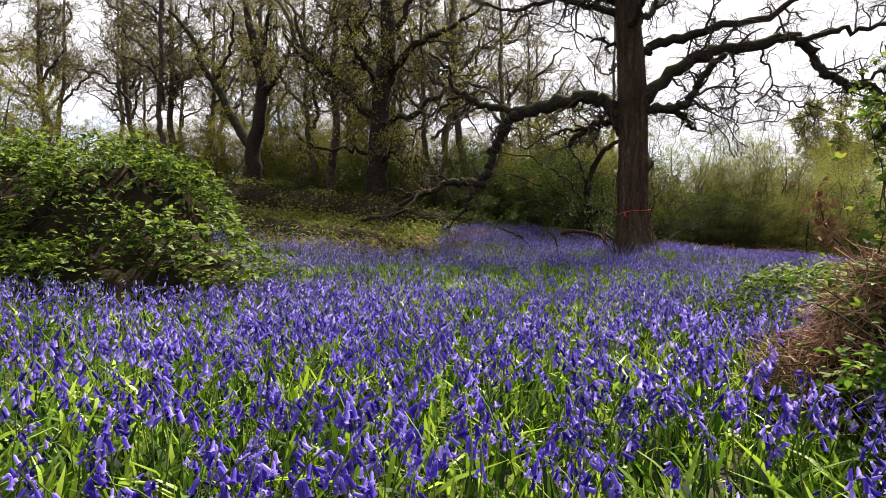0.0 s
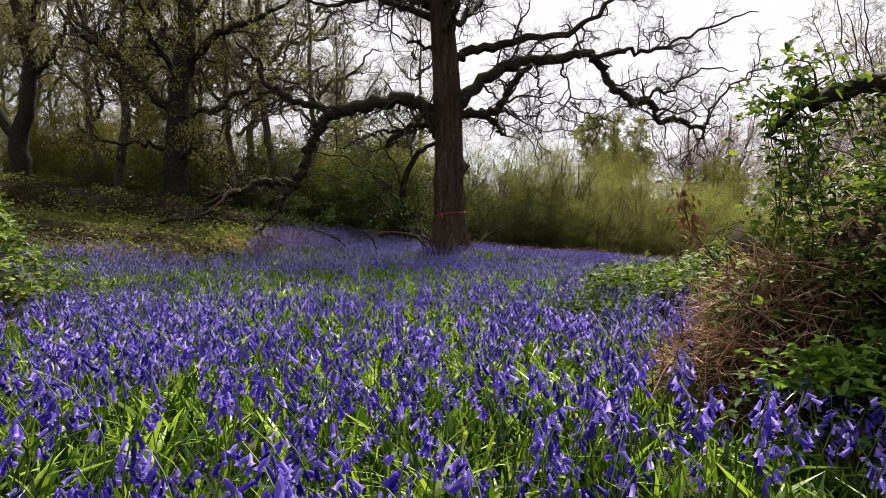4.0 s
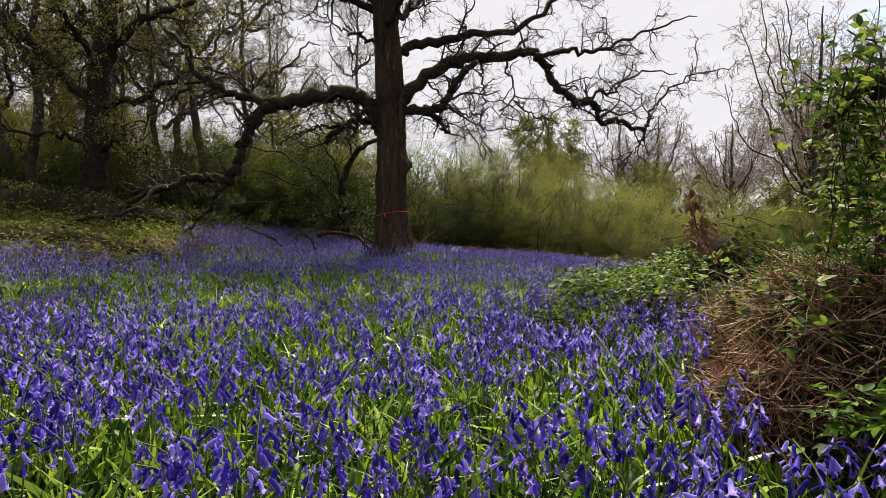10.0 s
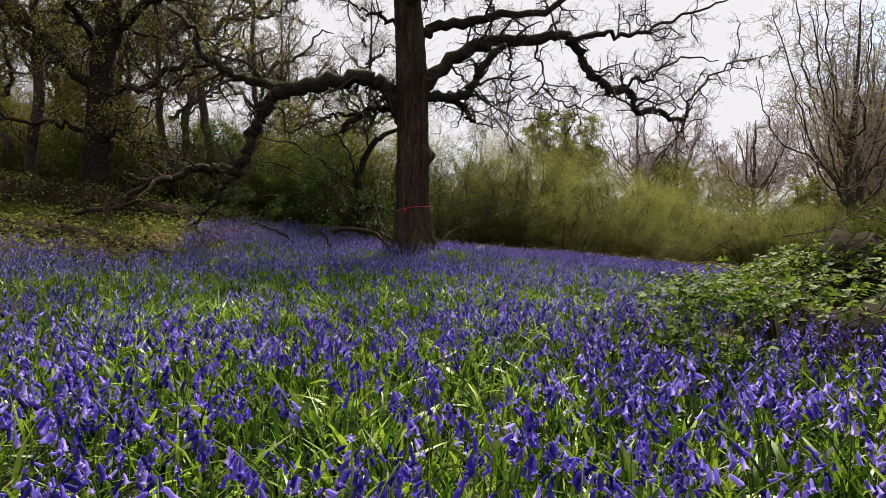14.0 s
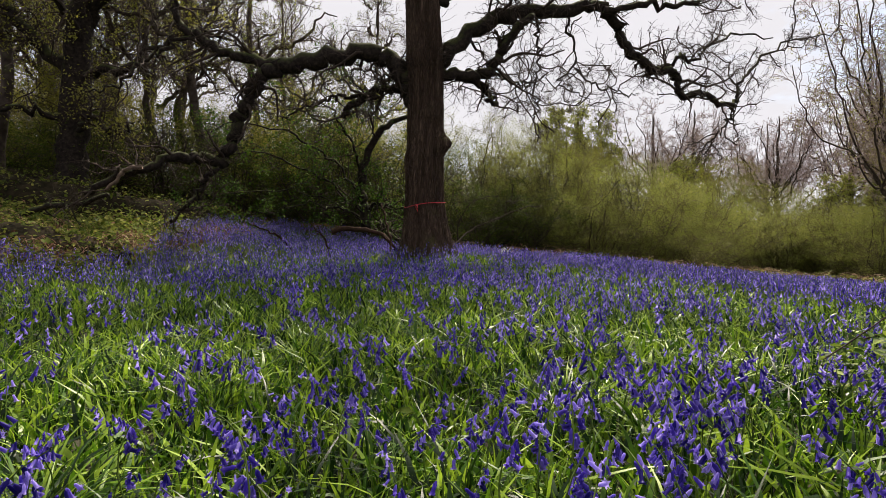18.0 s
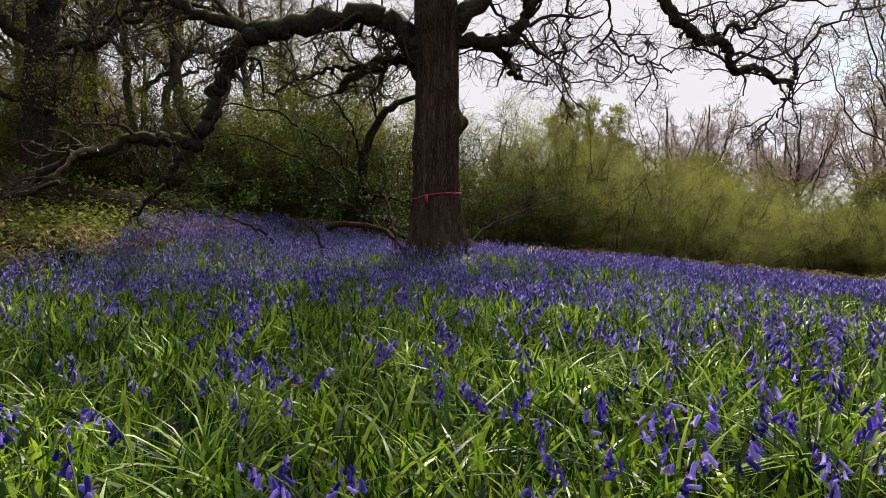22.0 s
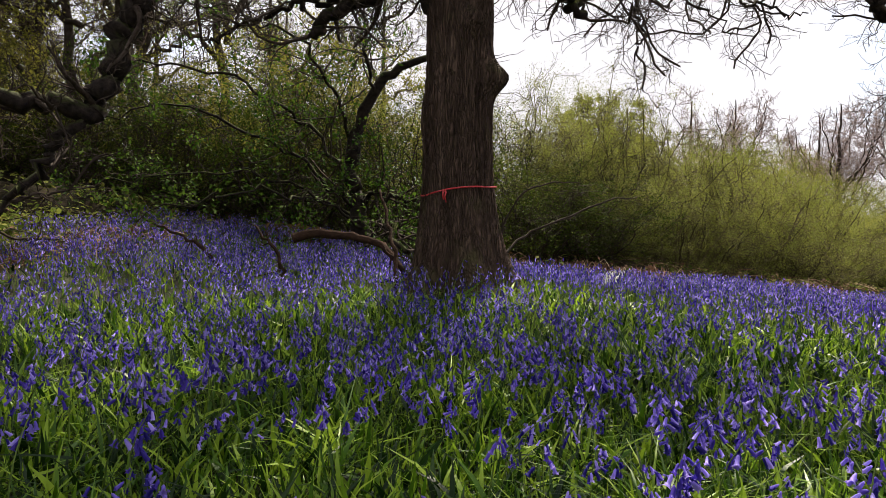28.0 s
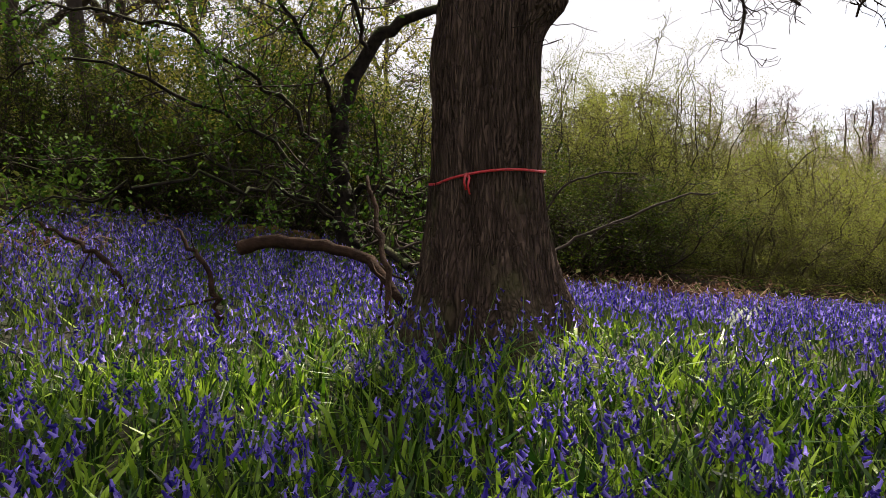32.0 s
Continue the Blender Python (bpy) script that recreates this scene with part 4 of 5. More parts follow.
# ---- under the oak ----
def thorn_tree():
    rng = np.random.default_rng(14)
    at = foot(-1.42, 22.8, 0.05)
    tree = empty("thorn_tree", at, "crooked mossy thorn tree with low leafy boughs behind the oak", "tree")
    o = np.array(at)
    line, r = limb_mesh([(0, 0, 0), (-0.12, 0, 0.9), (-0.22, 0, 1.3), (-0.12, 0, 1.95), (0.12, 0, 2.5), (0.45, 0, 2.8), (0.9, 0, 2.95), (1.3, 0.1, 3.2)], 0.13, 0.03, rng, 26, 9, 0.02)
    v, t = tubes(line[None], r[None], 9, True)
    piece("trunk", v, t, LIMB, tree, "leaning mossy trunk")
    limbs = [([(-0.1, 0, 0.7), (-0.6, -0.5, 1.2), (-1.2, -1.0, 1.6), (-2.0, -1.4, 1.9), (-3.0, -1.7, 1.8)], 0.03, 0.007),
             ([(-0.2, 0, 1.2), (-0.8, -0.3, 1.9), (-1.6, -0.7, 2.4), (-2.6, -0.9, 2.6), (-3.5, -1.0, 2.3)], 0.03, 0.007),
             ([(-0.15, 0, 1.7), (-0.5, -0.4, 2.5), (-1.1, -0.7, 3.1), (-2.0, -0.9, 3.4)], 0.03, 0.007),
             ([(-0.1, 0, 0.9), (0.3, -0.2, 0.95), (0.7, -0.3, 0.85), (1.05, -0.4, 0.95)], 0.045, 0.02),
             ([(-0.05, 0, 0.5), (-0.5, -0.8, 0.8), (-0.9, -1.6, 0.9), (-1.5, -2.2, 0.8), (-2.2, -2.5, 0.5)], 0.022, 0.006),
             ([(0, 0, 0.4), (0.3, -0.8, 0.5), (0.5, -1.4, 0.45), (0.65, -1.9, 0.1)], 0.045, 0.03),
             ([(0.1, 0, 2.4), (0.0, -0.5, 3.1), (-0.4, -0.9, 3.7), (-1.2, -1.1, 4.0)], 0.028, 0.007),
             ([(0, 0, 0.6), (-0.9, 0.2, 1.0), (-1.8, 0.1, 1.3), (-3.0, -0.2, 1.2), (-4.2, -0.4, 1.0)], 0.025, 0.006)]
    lines = []
    for pts, r0, r1 in limbs:
        ln, rd = limb_mesh(pts, r0, r1, rng, 22, 7, 0.05)
        v, t = tubes(ln[None], rd[None], 7, True)
        piece("bough", v, t, LIMB, tree)
        lines.append((ln, rd))
    p = np.stack([l[0] for l in lines])
    q = np.stack([l[1] for l in lines])
    p1, r1 = grow(p, q, 18, (0.4, 1.3), 8, 0.22, 0.05, rng, 0.1, 0.9, 0.5)
    p2, r2 = grow(p1, r1, 5, (0.2, 0.6), 6, 0.28, 0.03, rng, 0.1, 0.9, 0.6)
    v, t = join(tubes(p1, np.maximum(r1, 0.004), 4), tubes(p2, np.maximum(r2, 0.0022), 3))
    piece("twig_mass", v, t, TWIG, tree, kind="stuff")
    ends = np.concatenate([p2.reshape(-1, 3), p1[:, 3:].reshape(-1, 3)])
    ends = ends[rng.integers(0, len(ends), 8500)] + rng.normal(0, 0.05, (8500, 3))
    v, t = leaves_at(ends, rng, (0.03, 0.075), (LEAF_V, LEAF_T), 0.7)
    piece("foliage", v, t, THORN_LEAF, tree, "small fresh dark green leaves", kind="stuff")
    tree.scale = (1.2, 1.2, 1.2)


thorn_tree()


def lying_wood(name, label, pts, r0, r1, mat, seed, side=4, sides=9):
    rng = np.random.default_rng(seed)
    base = np.array(pts[0])
    thing = empty(name, base, label, "fallen branch")
    line, r = limb_mesh(pts, r0, r1, rng, 18, sides, 0.013)
    line = line - base
    v, t = tubes(line[None], r[None], sides, True)
    piece("wood", v, t, mat, thing)
    if side:
        p, q = grow(line[None], r[None], side, (0.2, 0.7), 6, 0.2, 0.05, rng, 0.1, 0.8, 0.45)
        for k in range(side):
            v, t = tubes(p[k:k + 1], np.maximum(q[k:k + 1], 0.003), 5)
            piece("side_twig", v, t, mat, thing)


def on_ground(x, y, up=0.0):
    return (x, y, float(height(x, y)) + up)


lying_wood("fallen_log", "split rotting log lying among bluebells beside the oak", [(-2.05, 19.75, 0.78), (-1.75, 19.66, 0.84), (-1.4, 19.55, 0.82), (-1.05, 19.42, 0.76), (-0.8, 19.2, 0.62), (-0.62, 18.95, 0.40)], 0.062, 0.032, ROT_WOOD, 1, 3)
lying_wood("fallen_log", "thick brown rotting log at the edge of the thicket", [on_ground(-3.5, 24.25, 0.16), on_ground(-3.0, 24.05, 0.2), on_ground(-2.5, 23.95, 0.2), on_ground(-2.15, 23.9, 0.16)], 0.2, 0.16, BROWN_WOOD, 9, 2, 12)
lying_wood("fallen_branch", "thin dead branch poking out of the bluebells", [on_ground(-2.85, 19.6, 0.1), on_ground(-3.3, 19.85, 0.42), on_ground(-4.15, 20.3, 0.62)], 0.03, 0.012, ROT_WOOD, 2, 4, 6)
lying_wood("fallen_branch", "thin dead branch poking out of the bluebells", [on_ground(-2.0, 19.1, 0.1), on_ground(-2.15, 19.2, 0.5), on_ground(-2.45, 19.4, 0.78)], 0.028, 0.012, ROT_WOOD, 3, 4, 6)
lying_wood("fallen_branch", "crooked dead branch propped beside the oak", [on_ground(-0.68, 18.62, 0.0), on_ground(-0.73, 18.85, 0.5), on_ground(-0.85, 19.3, 0.95), on_ground(-0.95, 19.6, 1.25)], 0.028, 0.014, ROT_WOOD, 4, 3, 7)
lying_wood("low_branch", "long thin bough leaning out behind the oak", [on_ground(0.7, 21.4, 0.3), (1.15, 22.0, 0.8), (1.6, 22.0, 1.03), (2.2, 22.0, 1.28), (2.7, 22.0, 1.46), (3.1, 22.1, 1.5)], 0.022, 0.008, TWIG, 5, 7, 7)
lying_wood("low_branch", "bare arching bough behind the oak", [on_ground(1.0, 22.6, 0.0), (0.9, 22.4, 0.9), (1.2, 22.3, 1.5), (1.6, 22.3, 1.7), (2.2, 22.4, 1.75)], 0.022, 0.007, TWIG, 6, 8, 7)
lying_wood("pale_branch", "pale crook of fallen oak wood on the scrub", [(-5.55, 18.2, 2.02), (-5.75, 18.17, 2.0), (-5.9, 18.15, 1.92), (-6.0, 18.1, 1.75), (-6.2, 18.1, 1.55)], 0.045, 0.035, PALE_WOOD, 7, 2, 8)
lying_wood("fallen_branch", "dark fallen limb in the scrub at the foot of the bank", [on_ground(-8.8, 19.6, 0.2), on_ground(-8.0, 19.3, 0.6), on_ground(-7.2, 18.9, 0.8), (-6.4, 18.6, 1.5)], 0.07, 0.04, LIMB, 8, 9, 9)


# ---- bramble mounds ----
def mound_surface(cx, cy, lobes, nu=60, nv=24):
    """An uneven mound: the height of several overlapping humps (x, y, rx, ry, h)."""
    def top(x, y):
        z = np.zeros_like(x)
        for lx, ly, rx, ry, h in lobes:
            q = 1 - (((x - lx) / rx) ** 2 + ((y - ly) / ry) ** 2) ** 1.7
            z = np.maximum(z, h * np.sqrt(np.maximum(q, 0)))
        z = z * (1 + 0.09 * np.sin(5.1 * x + 1.7 * y) * np.sin(4.3 * y - 1.2 * x + 1) + 0.05 * np.sin(11 * x + 2) * np.sin(9 * y))
        return z
    return top


def bramble_mound(name, label, at, lobes, count, seed, leaf, leaf_size, stems, dry=0, singles=0, shape=None, group="", inner=0.80, step=0.14, bare=None, heart=None):
    rng = np.random.default_rng(seed)
    top = mound_surface(0, 0, lobes)
    x0, x1 = min(l[0] - l[2] for l in lobes), max(l[0] + l[2] for l in lobes)
    y0, y1 = min(l[1] - l[3] for l in lobes), max(l[1] + l[3] for l in lobes)
    base = np.array((at[0], at[1], float(height(*at))))
    mound = empty(name, base, label, "bramble", group)
    low = lambda x, y: height(x + base[0], y + base[1]) - base[2]
    # dark sheet inside the mound; DARK_CORE paints the shade between the leaves
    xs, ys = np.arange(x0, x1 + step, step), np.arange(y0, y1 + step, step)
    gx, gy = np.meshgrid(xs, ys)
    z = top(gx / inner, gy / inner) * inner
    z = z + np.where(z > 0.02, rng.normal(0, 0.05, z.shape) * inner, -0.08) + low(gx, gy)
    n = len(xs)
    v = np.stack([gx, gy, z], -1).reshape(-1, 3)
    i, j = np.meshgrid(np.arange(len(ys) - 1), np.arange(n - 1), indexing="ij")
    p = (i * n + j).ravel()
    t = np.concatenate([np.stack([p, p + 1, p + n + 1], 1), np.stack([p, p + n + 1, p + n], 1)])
    piece("dark_inner_sheet", v, t, heart or DARK_CORE, mound, kind="stuff")
    # points all over the outer shell, more where it is steep
    def shell(m, depth=0.16):
        px, py = rng.uniform(x0, x1, m * 6), rng.uniform(y0, y1, m * 6)
        pz = top(px, py)
        e = 0.06
        g = np.hypot(top(px + e, py) - pz, top(px, py + e) - pz) / e
        keep = (pz > 0.03) & (rng.uniform(0, 3.2, m * 6) < np.sqrt(1 + g * g))
        px, py, pz = px[keep][:m], py[keep][:m], pz[keep][:m]
        f = 1 - np.abs(rng.normal(0, depth, len(px))) + 0.05
        return np.stack([px, py, pz * f + low(px, py)], 1)
    pts = shell(count)
    clump = 0.5 + 0.5 * np.sin(3.1 * pts[:, 0] + 2.0 * pts[:, 2]) * np.sin(2.3 * pts[:, 1] + 4.1 * pts[:, 2] + 1)
    pts = pts[rng.uniform(0, 1, len(pts)) < 0.05 + 1.4 * clump ** 2]
    if bare is not None:
        pts = pts[bare(pts) < rng.uniform(0, 1, len(pts))]
    pts += rng.normal(0, 0.03, pts.shape)
    v, t = leaves_at(pts, rng, leaf_size, shape or trefoil(), 0.55)
    piece("foliage", v, t, leaf, mound, kind="stuff")
    # arching stems
    if not stems:
        return mound, shell, rng, low
    p0 = shell(stems, 0.25)
    m = len(p0)
    a = rng.uniform(0, 6.28, m)
    size = rng.uniform(0.4, 1.3, m)
    k = np.linspace(-0.5, 0.5, 7)[None]
    arc = np.stack([p0[:, :1] + np.cos(a)[:, None] * size[:, None] * k, p0[:, 1:2] + np.sin(a)[:, None] * size[:, None] * k,
                    p0[:, 2:] + 0.05 - size[:, None] * 0.7 * k ** 2 + rng.normal(0, 0.25, (m, 1)) * size[:, None] * k], -1)
    arc += rng.normal(0, 0.012, arc.shape)
    v, t = tubes(arc, rng.uniform(0.003, 0.006, m)[:, None] * np.linspace(1, 0.6, 7)[None], 4)
    piece("stem_tangle", v, t, TWIG if not dry else DRY_STEM, mound, kind="stuff")
    return mound, shell, rng, low


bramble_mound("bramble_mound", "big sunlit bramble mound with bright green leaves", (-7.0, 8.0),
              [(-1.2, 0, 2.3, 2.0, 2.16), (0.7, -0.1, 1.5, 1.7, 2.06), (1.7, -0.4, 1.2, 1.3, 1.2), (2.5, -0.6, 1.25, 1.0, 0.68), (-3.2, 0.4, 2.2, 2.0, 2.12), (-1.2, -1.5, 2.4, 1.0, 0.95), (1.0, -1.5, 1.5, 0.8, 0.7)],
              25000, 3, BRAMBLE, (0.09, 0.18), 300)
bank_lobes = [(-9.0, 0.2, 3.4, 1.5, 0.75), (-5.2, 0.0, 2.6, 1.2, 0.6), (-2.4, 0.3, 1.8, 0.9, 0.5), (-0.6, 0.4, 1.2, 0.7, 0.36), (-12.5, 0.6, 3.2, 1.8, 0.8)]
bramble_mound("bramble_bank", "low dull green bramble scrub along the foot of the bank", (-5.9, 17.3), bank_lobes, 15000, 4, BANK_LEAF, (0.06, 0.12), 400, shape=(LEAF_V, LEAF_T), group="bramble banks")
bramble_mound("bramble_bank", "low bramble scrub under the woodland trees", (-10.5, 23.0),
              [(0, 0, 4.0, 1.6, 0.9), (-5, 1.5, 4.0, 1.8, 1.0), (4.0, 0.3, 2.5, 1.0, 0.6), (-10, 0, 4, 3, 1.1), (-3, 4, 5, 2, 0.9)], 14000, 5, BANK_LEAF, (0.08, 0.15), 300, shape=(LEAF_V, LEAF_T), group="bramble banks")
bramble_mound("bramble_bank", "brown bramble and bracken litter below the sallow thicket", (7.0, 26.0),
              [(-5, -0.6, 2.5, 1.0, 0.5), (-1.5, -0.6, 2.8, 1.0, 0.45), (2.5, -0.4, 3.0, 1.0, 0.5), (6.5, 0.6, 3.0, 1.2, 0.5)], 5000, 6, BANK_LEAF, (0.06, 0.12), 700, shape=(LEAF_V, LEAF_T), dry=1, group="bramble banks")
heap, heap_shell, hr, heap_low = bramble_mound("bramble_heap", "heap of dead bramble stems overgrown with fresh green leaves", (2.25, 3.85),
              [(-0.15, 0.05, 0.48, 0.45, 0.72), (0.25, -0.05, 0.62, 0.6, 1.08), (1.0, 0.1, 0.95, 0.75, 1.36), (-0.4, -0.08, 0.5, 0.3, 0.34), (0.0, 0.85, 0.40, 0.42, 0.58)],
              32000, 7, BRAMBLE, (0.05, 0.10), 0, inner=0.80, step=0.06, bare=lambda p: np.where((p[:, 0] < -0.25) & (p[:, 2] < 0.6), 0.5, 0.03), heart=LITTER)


def heap_details():
    """Dead stems lying every way on the heap, a mossy bough along its top, hanging leafy trails and a cluster of dead leaves."""
    rng = hr
    p = heap_shell(17000, 0.13)
    low = ((p[:, 0] < -0.2) & (p[:, 2] < 0.66)) | (rng.uniform(0, 1, len(p)) < 0.07)
    p = p[low][:2000]
    n = len(p)
    a, up = rng.uniform(0, 6.28, n), rng.normal(0, 0.65, n)
    size = rng.uniform(0.10, 0.48, n)
    k = np.linspace(-0.5, 0.5, 4)
    d = np.stack([np.cos(a) * np.cos(up), np.sin(a) * np.cos(up) * 0.8, np.sin(up)], 1) * size[:, None]
    pts = p[:, None] + d[:, None] * k[None, :, None]
    pts[:, :, 2] += 0.03 - (size[:, None] * 0.25) * k[None] ** 2
    pts += rng.normal(0, 0.008, pts.shape)
    pts[:, :, 0] = np.maximum(pts[:, :, 0], -1.08)
    pts[:, :, 2] = np.maximum(pts[:, :, 2], heap_low(pts[:, :, 0], pts[:, :, 1]) + 0.01)
    rad = rng.uniform(0.0012, 0.0034, n)[:, None] * np.linspace(1, 0.6, 4)[None]
    v, t = tubes(pts[280:], rad[280:], 3)
    piece("stem_tangle", v, t, DRY_STEM, heap, "brown and straw-coloured dead stems", kind="stuff")
    for q in range(280):
        v, t = tubes(pts[q:q + 1], rad[q:q + 1] * 1.3, 5)
        piece("dead_stem", v, t, DRY_STEM, heap)
    shape = mesh_from("leaf", *trefoil(), [BRAMBLE])
    for at in heap_shell(290, 0.05):
        ob = new("leaf", shape)
        ob.parent = heap
        ob.matrix_basis = Matrix.LocRotScale(Vector(at), Euler((rng.normal(0, 0.6), rng.normal(0, 0.4), rng.uniform(0, 6.28))), Vector((1, 1, 1)) * rng.uniform(0.05, 0.095))
    # upright and hanging trails
    m = 80
    x, y = rng.uniform(-0.3, 1.7, m), rng.uniform(-0.7, 0.4, m)
    s = np.linspace(0, 1, 9)
    top = rng.uniform(0.7, 1.25, m) * np.clip(0.5 + 0.5 * (x + 0.3), 0.5, 1.0)
    lean = rng.normal(0, 0.25, (m, 2))
    trails = np.stack([x[:, None] + lean[:, :1] * s, y[:, None] + lean[:, 1:] * s, top[:, None] * s + heap_low(x, y)[:, None]], -1) + np.cumsum(rng.normal(0, 0.02, (m, 9, 3)), 1)
    v, t = tubes(trails, np.full((m, 9), 0.003), 4)
    piece("upright_tangle", v, t, TWIG, heap, kind="stuff")
    spots = trails[:, 3:].reshape(-1, 3)
    spots = np.repeat(spots, 3, 0) + rng.normal(0, 0.06, (len(spots) * 3, 3))
    v, t = leaves_at(spots, rng, (0.045, 0.09), trefoil(), 0.6)
    piece("trail_foliage", v, t, BRAMBLE, heap, kind="stuff")
    # leafy trails hanging from the end of the bough
    m = 12
    x = rng.uniform(-0.5, -0.1, m)
    s = np.linspace(0, 1, 8)
    drop = np.stack([x[:, None] + rng.normal(0, 0.05, (m, 1)) * s, -0.13 + rng.normal(0, 0.09, (m, 1)) + rng.normal(0, 0.05, (m, 1)) * s, 1.36 + 0.12 * x[:, None] - rng.uniform(0.35, 0.7, (m, 1)) * s], -1) + np.cumsum(rng.normal(0, 0.012, (m, 8, 3)), 1)
    v, t = tubes(drop, np.full((m, 8), 0.0025), 4)
    piece("hanging_tangle", v, t, TWIG, heap, kind="stuff")
    spots = np.repeat(drop.reshape(-1, 3), 4, 0)
    v, t = leaves_at(spots + rng.normal(0, 0.06, spots.shape), rng, (0.045, 0.085), trefoil(), 0.6)
    piece("hanging_foliage", v, t, BRAMBLE, heap, kind="stuff")
    # the bough
    base = np.array((1.92, 3.72, 1.15))
    bough = empty("fallen_bough", base, "mossy dark bough lying across the bramble heap", "branch")
    line, r = limb_mesh([(-0.12, -0.02, -0.10), (-0.03, 0, 0.0), (0.1, 0, 0.06), (0.42, 0.02, 0.12), (0.9, 0.1, 0.17), (1.6, 0.3, 0.15)], 0.014, 0.07, rng, 24, 9, 0.012)
    v, t = tubes(line[None], r[None], 10, True)
    piece("wood", v, t, LIMB, bough)
    p1, r1 = grow(line[None], r[None], 26, (0.12, 0.36), 6, 0.3, 0.0, rng, 0.05, 0.9, 0.2)
    v, t = tubes(p1, np.maximum(r1, 0.003), 4)
    piece("twig_mass", v, t, TWIG, bough, kind="stuff")
    ends = np.repeat(p1[:, 2:].reshape(-1, 3), 4, 0)
    v, t = leaves_at(ends + rng.normal(0, 0.05, ends.shape), rng, (0.045, 0.085), trefoil(), 0.6)
    piece("foliage", v, t, BRAMBLE, bough, kind="stuff")
    # dead leaves on a broken twig
    base = np.array((1.95, 4.85, 0.38))
    twig = empty("dead_leafy_twig", base, "broken twig with curled red-brown dead leaves on the bramble heap", "twig")
    line = smooth_line([(0.15, 0.1, -0.15), (0.05, 0.02, 0.12), (-0.1, -0.02, 0.3), (-0.15, -0.05, 0.5)], 8)
    v, t = tubes(line[None], np.linspace(0.008, 0.003, 8)[None], 5)
    stick = piece("stick", v, t, TWIG, twig)
    shape = mesh_from("dead_leaf", LEAF_V * np.array([1, 1, 2.2]), LEAF_T, [DRY_LEAF])
    for q in range(85):
        at = line[rng.integers(4, 8)] + rng.normal(0, 0.05, 3)
        ob = new("dead_leaf", shape)
        ob.parent = stick
        ob.matrix_basis = Matrix.LocRotScale(Vector(at), Euler((rng.normal(-0.8, 0.6), rng.normal(0, 0.5), rng.uniform(0, 6.28))), Vector((1, 1, 1)) * rng.uniform(0.04, 0.065))


heap_details()
bramble_mound("bramble_heap", "low spreading bramble with green leaves beside the bluebells", (3.9, 7.6),
              [(-1.3, 0.1, 1.0, 0.75, 0.5), (-1.7, -1.1, 0.85, 0.85, 0.46), (0, 0.3, 1.5, 1.4, 0.65), (1.4, 0.8, 1.6, 1.7, 0.75), (-0.6, -1.2, 1.3, 0.9, 0.6), (2.8, 1.6, 1.8, 1.8, 0.9)],
  26000, 8, BRAMBLE, (0.05, 0.105), 120, inner=0.66)
bramble_mound("ivy_clump", "dense clump of dark glossy ivy standing in the brambles", (3.3, 7.6), [(0, 0, 0.42, 0.42, 1.0), (0.4, 0.2, 0.45, 0.4, 0.85)], 2600, 9, SHRUB_LEAF, (0.05, 0.09), 20, shape=(LEAF_V, LEAF_T))


bramble_mound("nettle_patch", "fresh green nettles and brambles at the foot of the heap", (2.12, 3.22),
              [(-0.3, 0, 0.4, 0.3, 0.42), (0.15, 0.05, 0.5, 0.35, 0.46), (0.6, 0.1, 0.6, 0.4, 0.5), (0.3, -0.4, 0.65, 0.4, 0.38)], 8000, 12, NETTLE, (0.05, 0.10), 0, inner=0.5, step=0.06)


def hillside_cover():
    """Ivy, seedlings and scrub leaves that hide the soil of the bank and under the thickets."""
    rng = np.random.default_rng(15)
    x, y = rng.uniform(-34, 24, 90000), rng.uniform(15, 36, 90000)
    edge = 22.0 + np.clip(x - 1.5, 0, 12) * 0.32
    keep = (y > np.where(x < -5.6, 15.2, np.where(x < -1, 24.2, edge))) & (rng.uniform(0, 1, len(x)) < 0.25 + 0.75 * (0.5 + 0.5 * np.sin(0.9 * x + 1.3) * np.sin(0.8 * y)))
    x, y = x[keep], y[keep]
    bx, by = rng.uniform(-13, -5.4, 16000), rng.uniform(15.4, 23, 16000)
    x, y = np.concatenate([x, bx]), np.concatenate([y, by])
    lift = np.abs(rng.normal(0, 0.18, len(x)))
    v, t = leaves_at(np.stack([x, y, height(x, y) + lift + 0.02], 1), rng, (0.07, 0.16), (SMALL_V, SMALL_T), 0.5)
    tagged(piece("ground_ivy", v, t, BANK_LEAF), "low ivy and seedling leaves covering the wooded bank", "ground cover", kind="stuff")
    x, y = rng.uniform(-26, -3.5, 40000), rng.uniform(15.5, 31, 40000)
    keep = (y > np.where(x < -5.6, 15.6, 24.2)) & (rng.uniform(0, 1, len(x)) < 0.15 + 0.85 * (0.5 + 0.5 * np.sin(1.1 * x + 0.4) * np.sin(0.9 * y + 0.5 * x)))
    x, y = x[keep], y[keep]
    v, t = leaves_at(np.stack([x, y, height(x, y) + np.abs(rng.normal(0, 0.14, len(x))) + 0.02], 1), rng, (0.05, 0.12), (SMALL_V, SMALL_T), 0.5)
    tagged(piece("leaf_litter", v, t, DRY_LEAF), "red-brown dead leaves and bracken scraps on the bank", "leaf litter", kind="stuff")


hillside_cover()


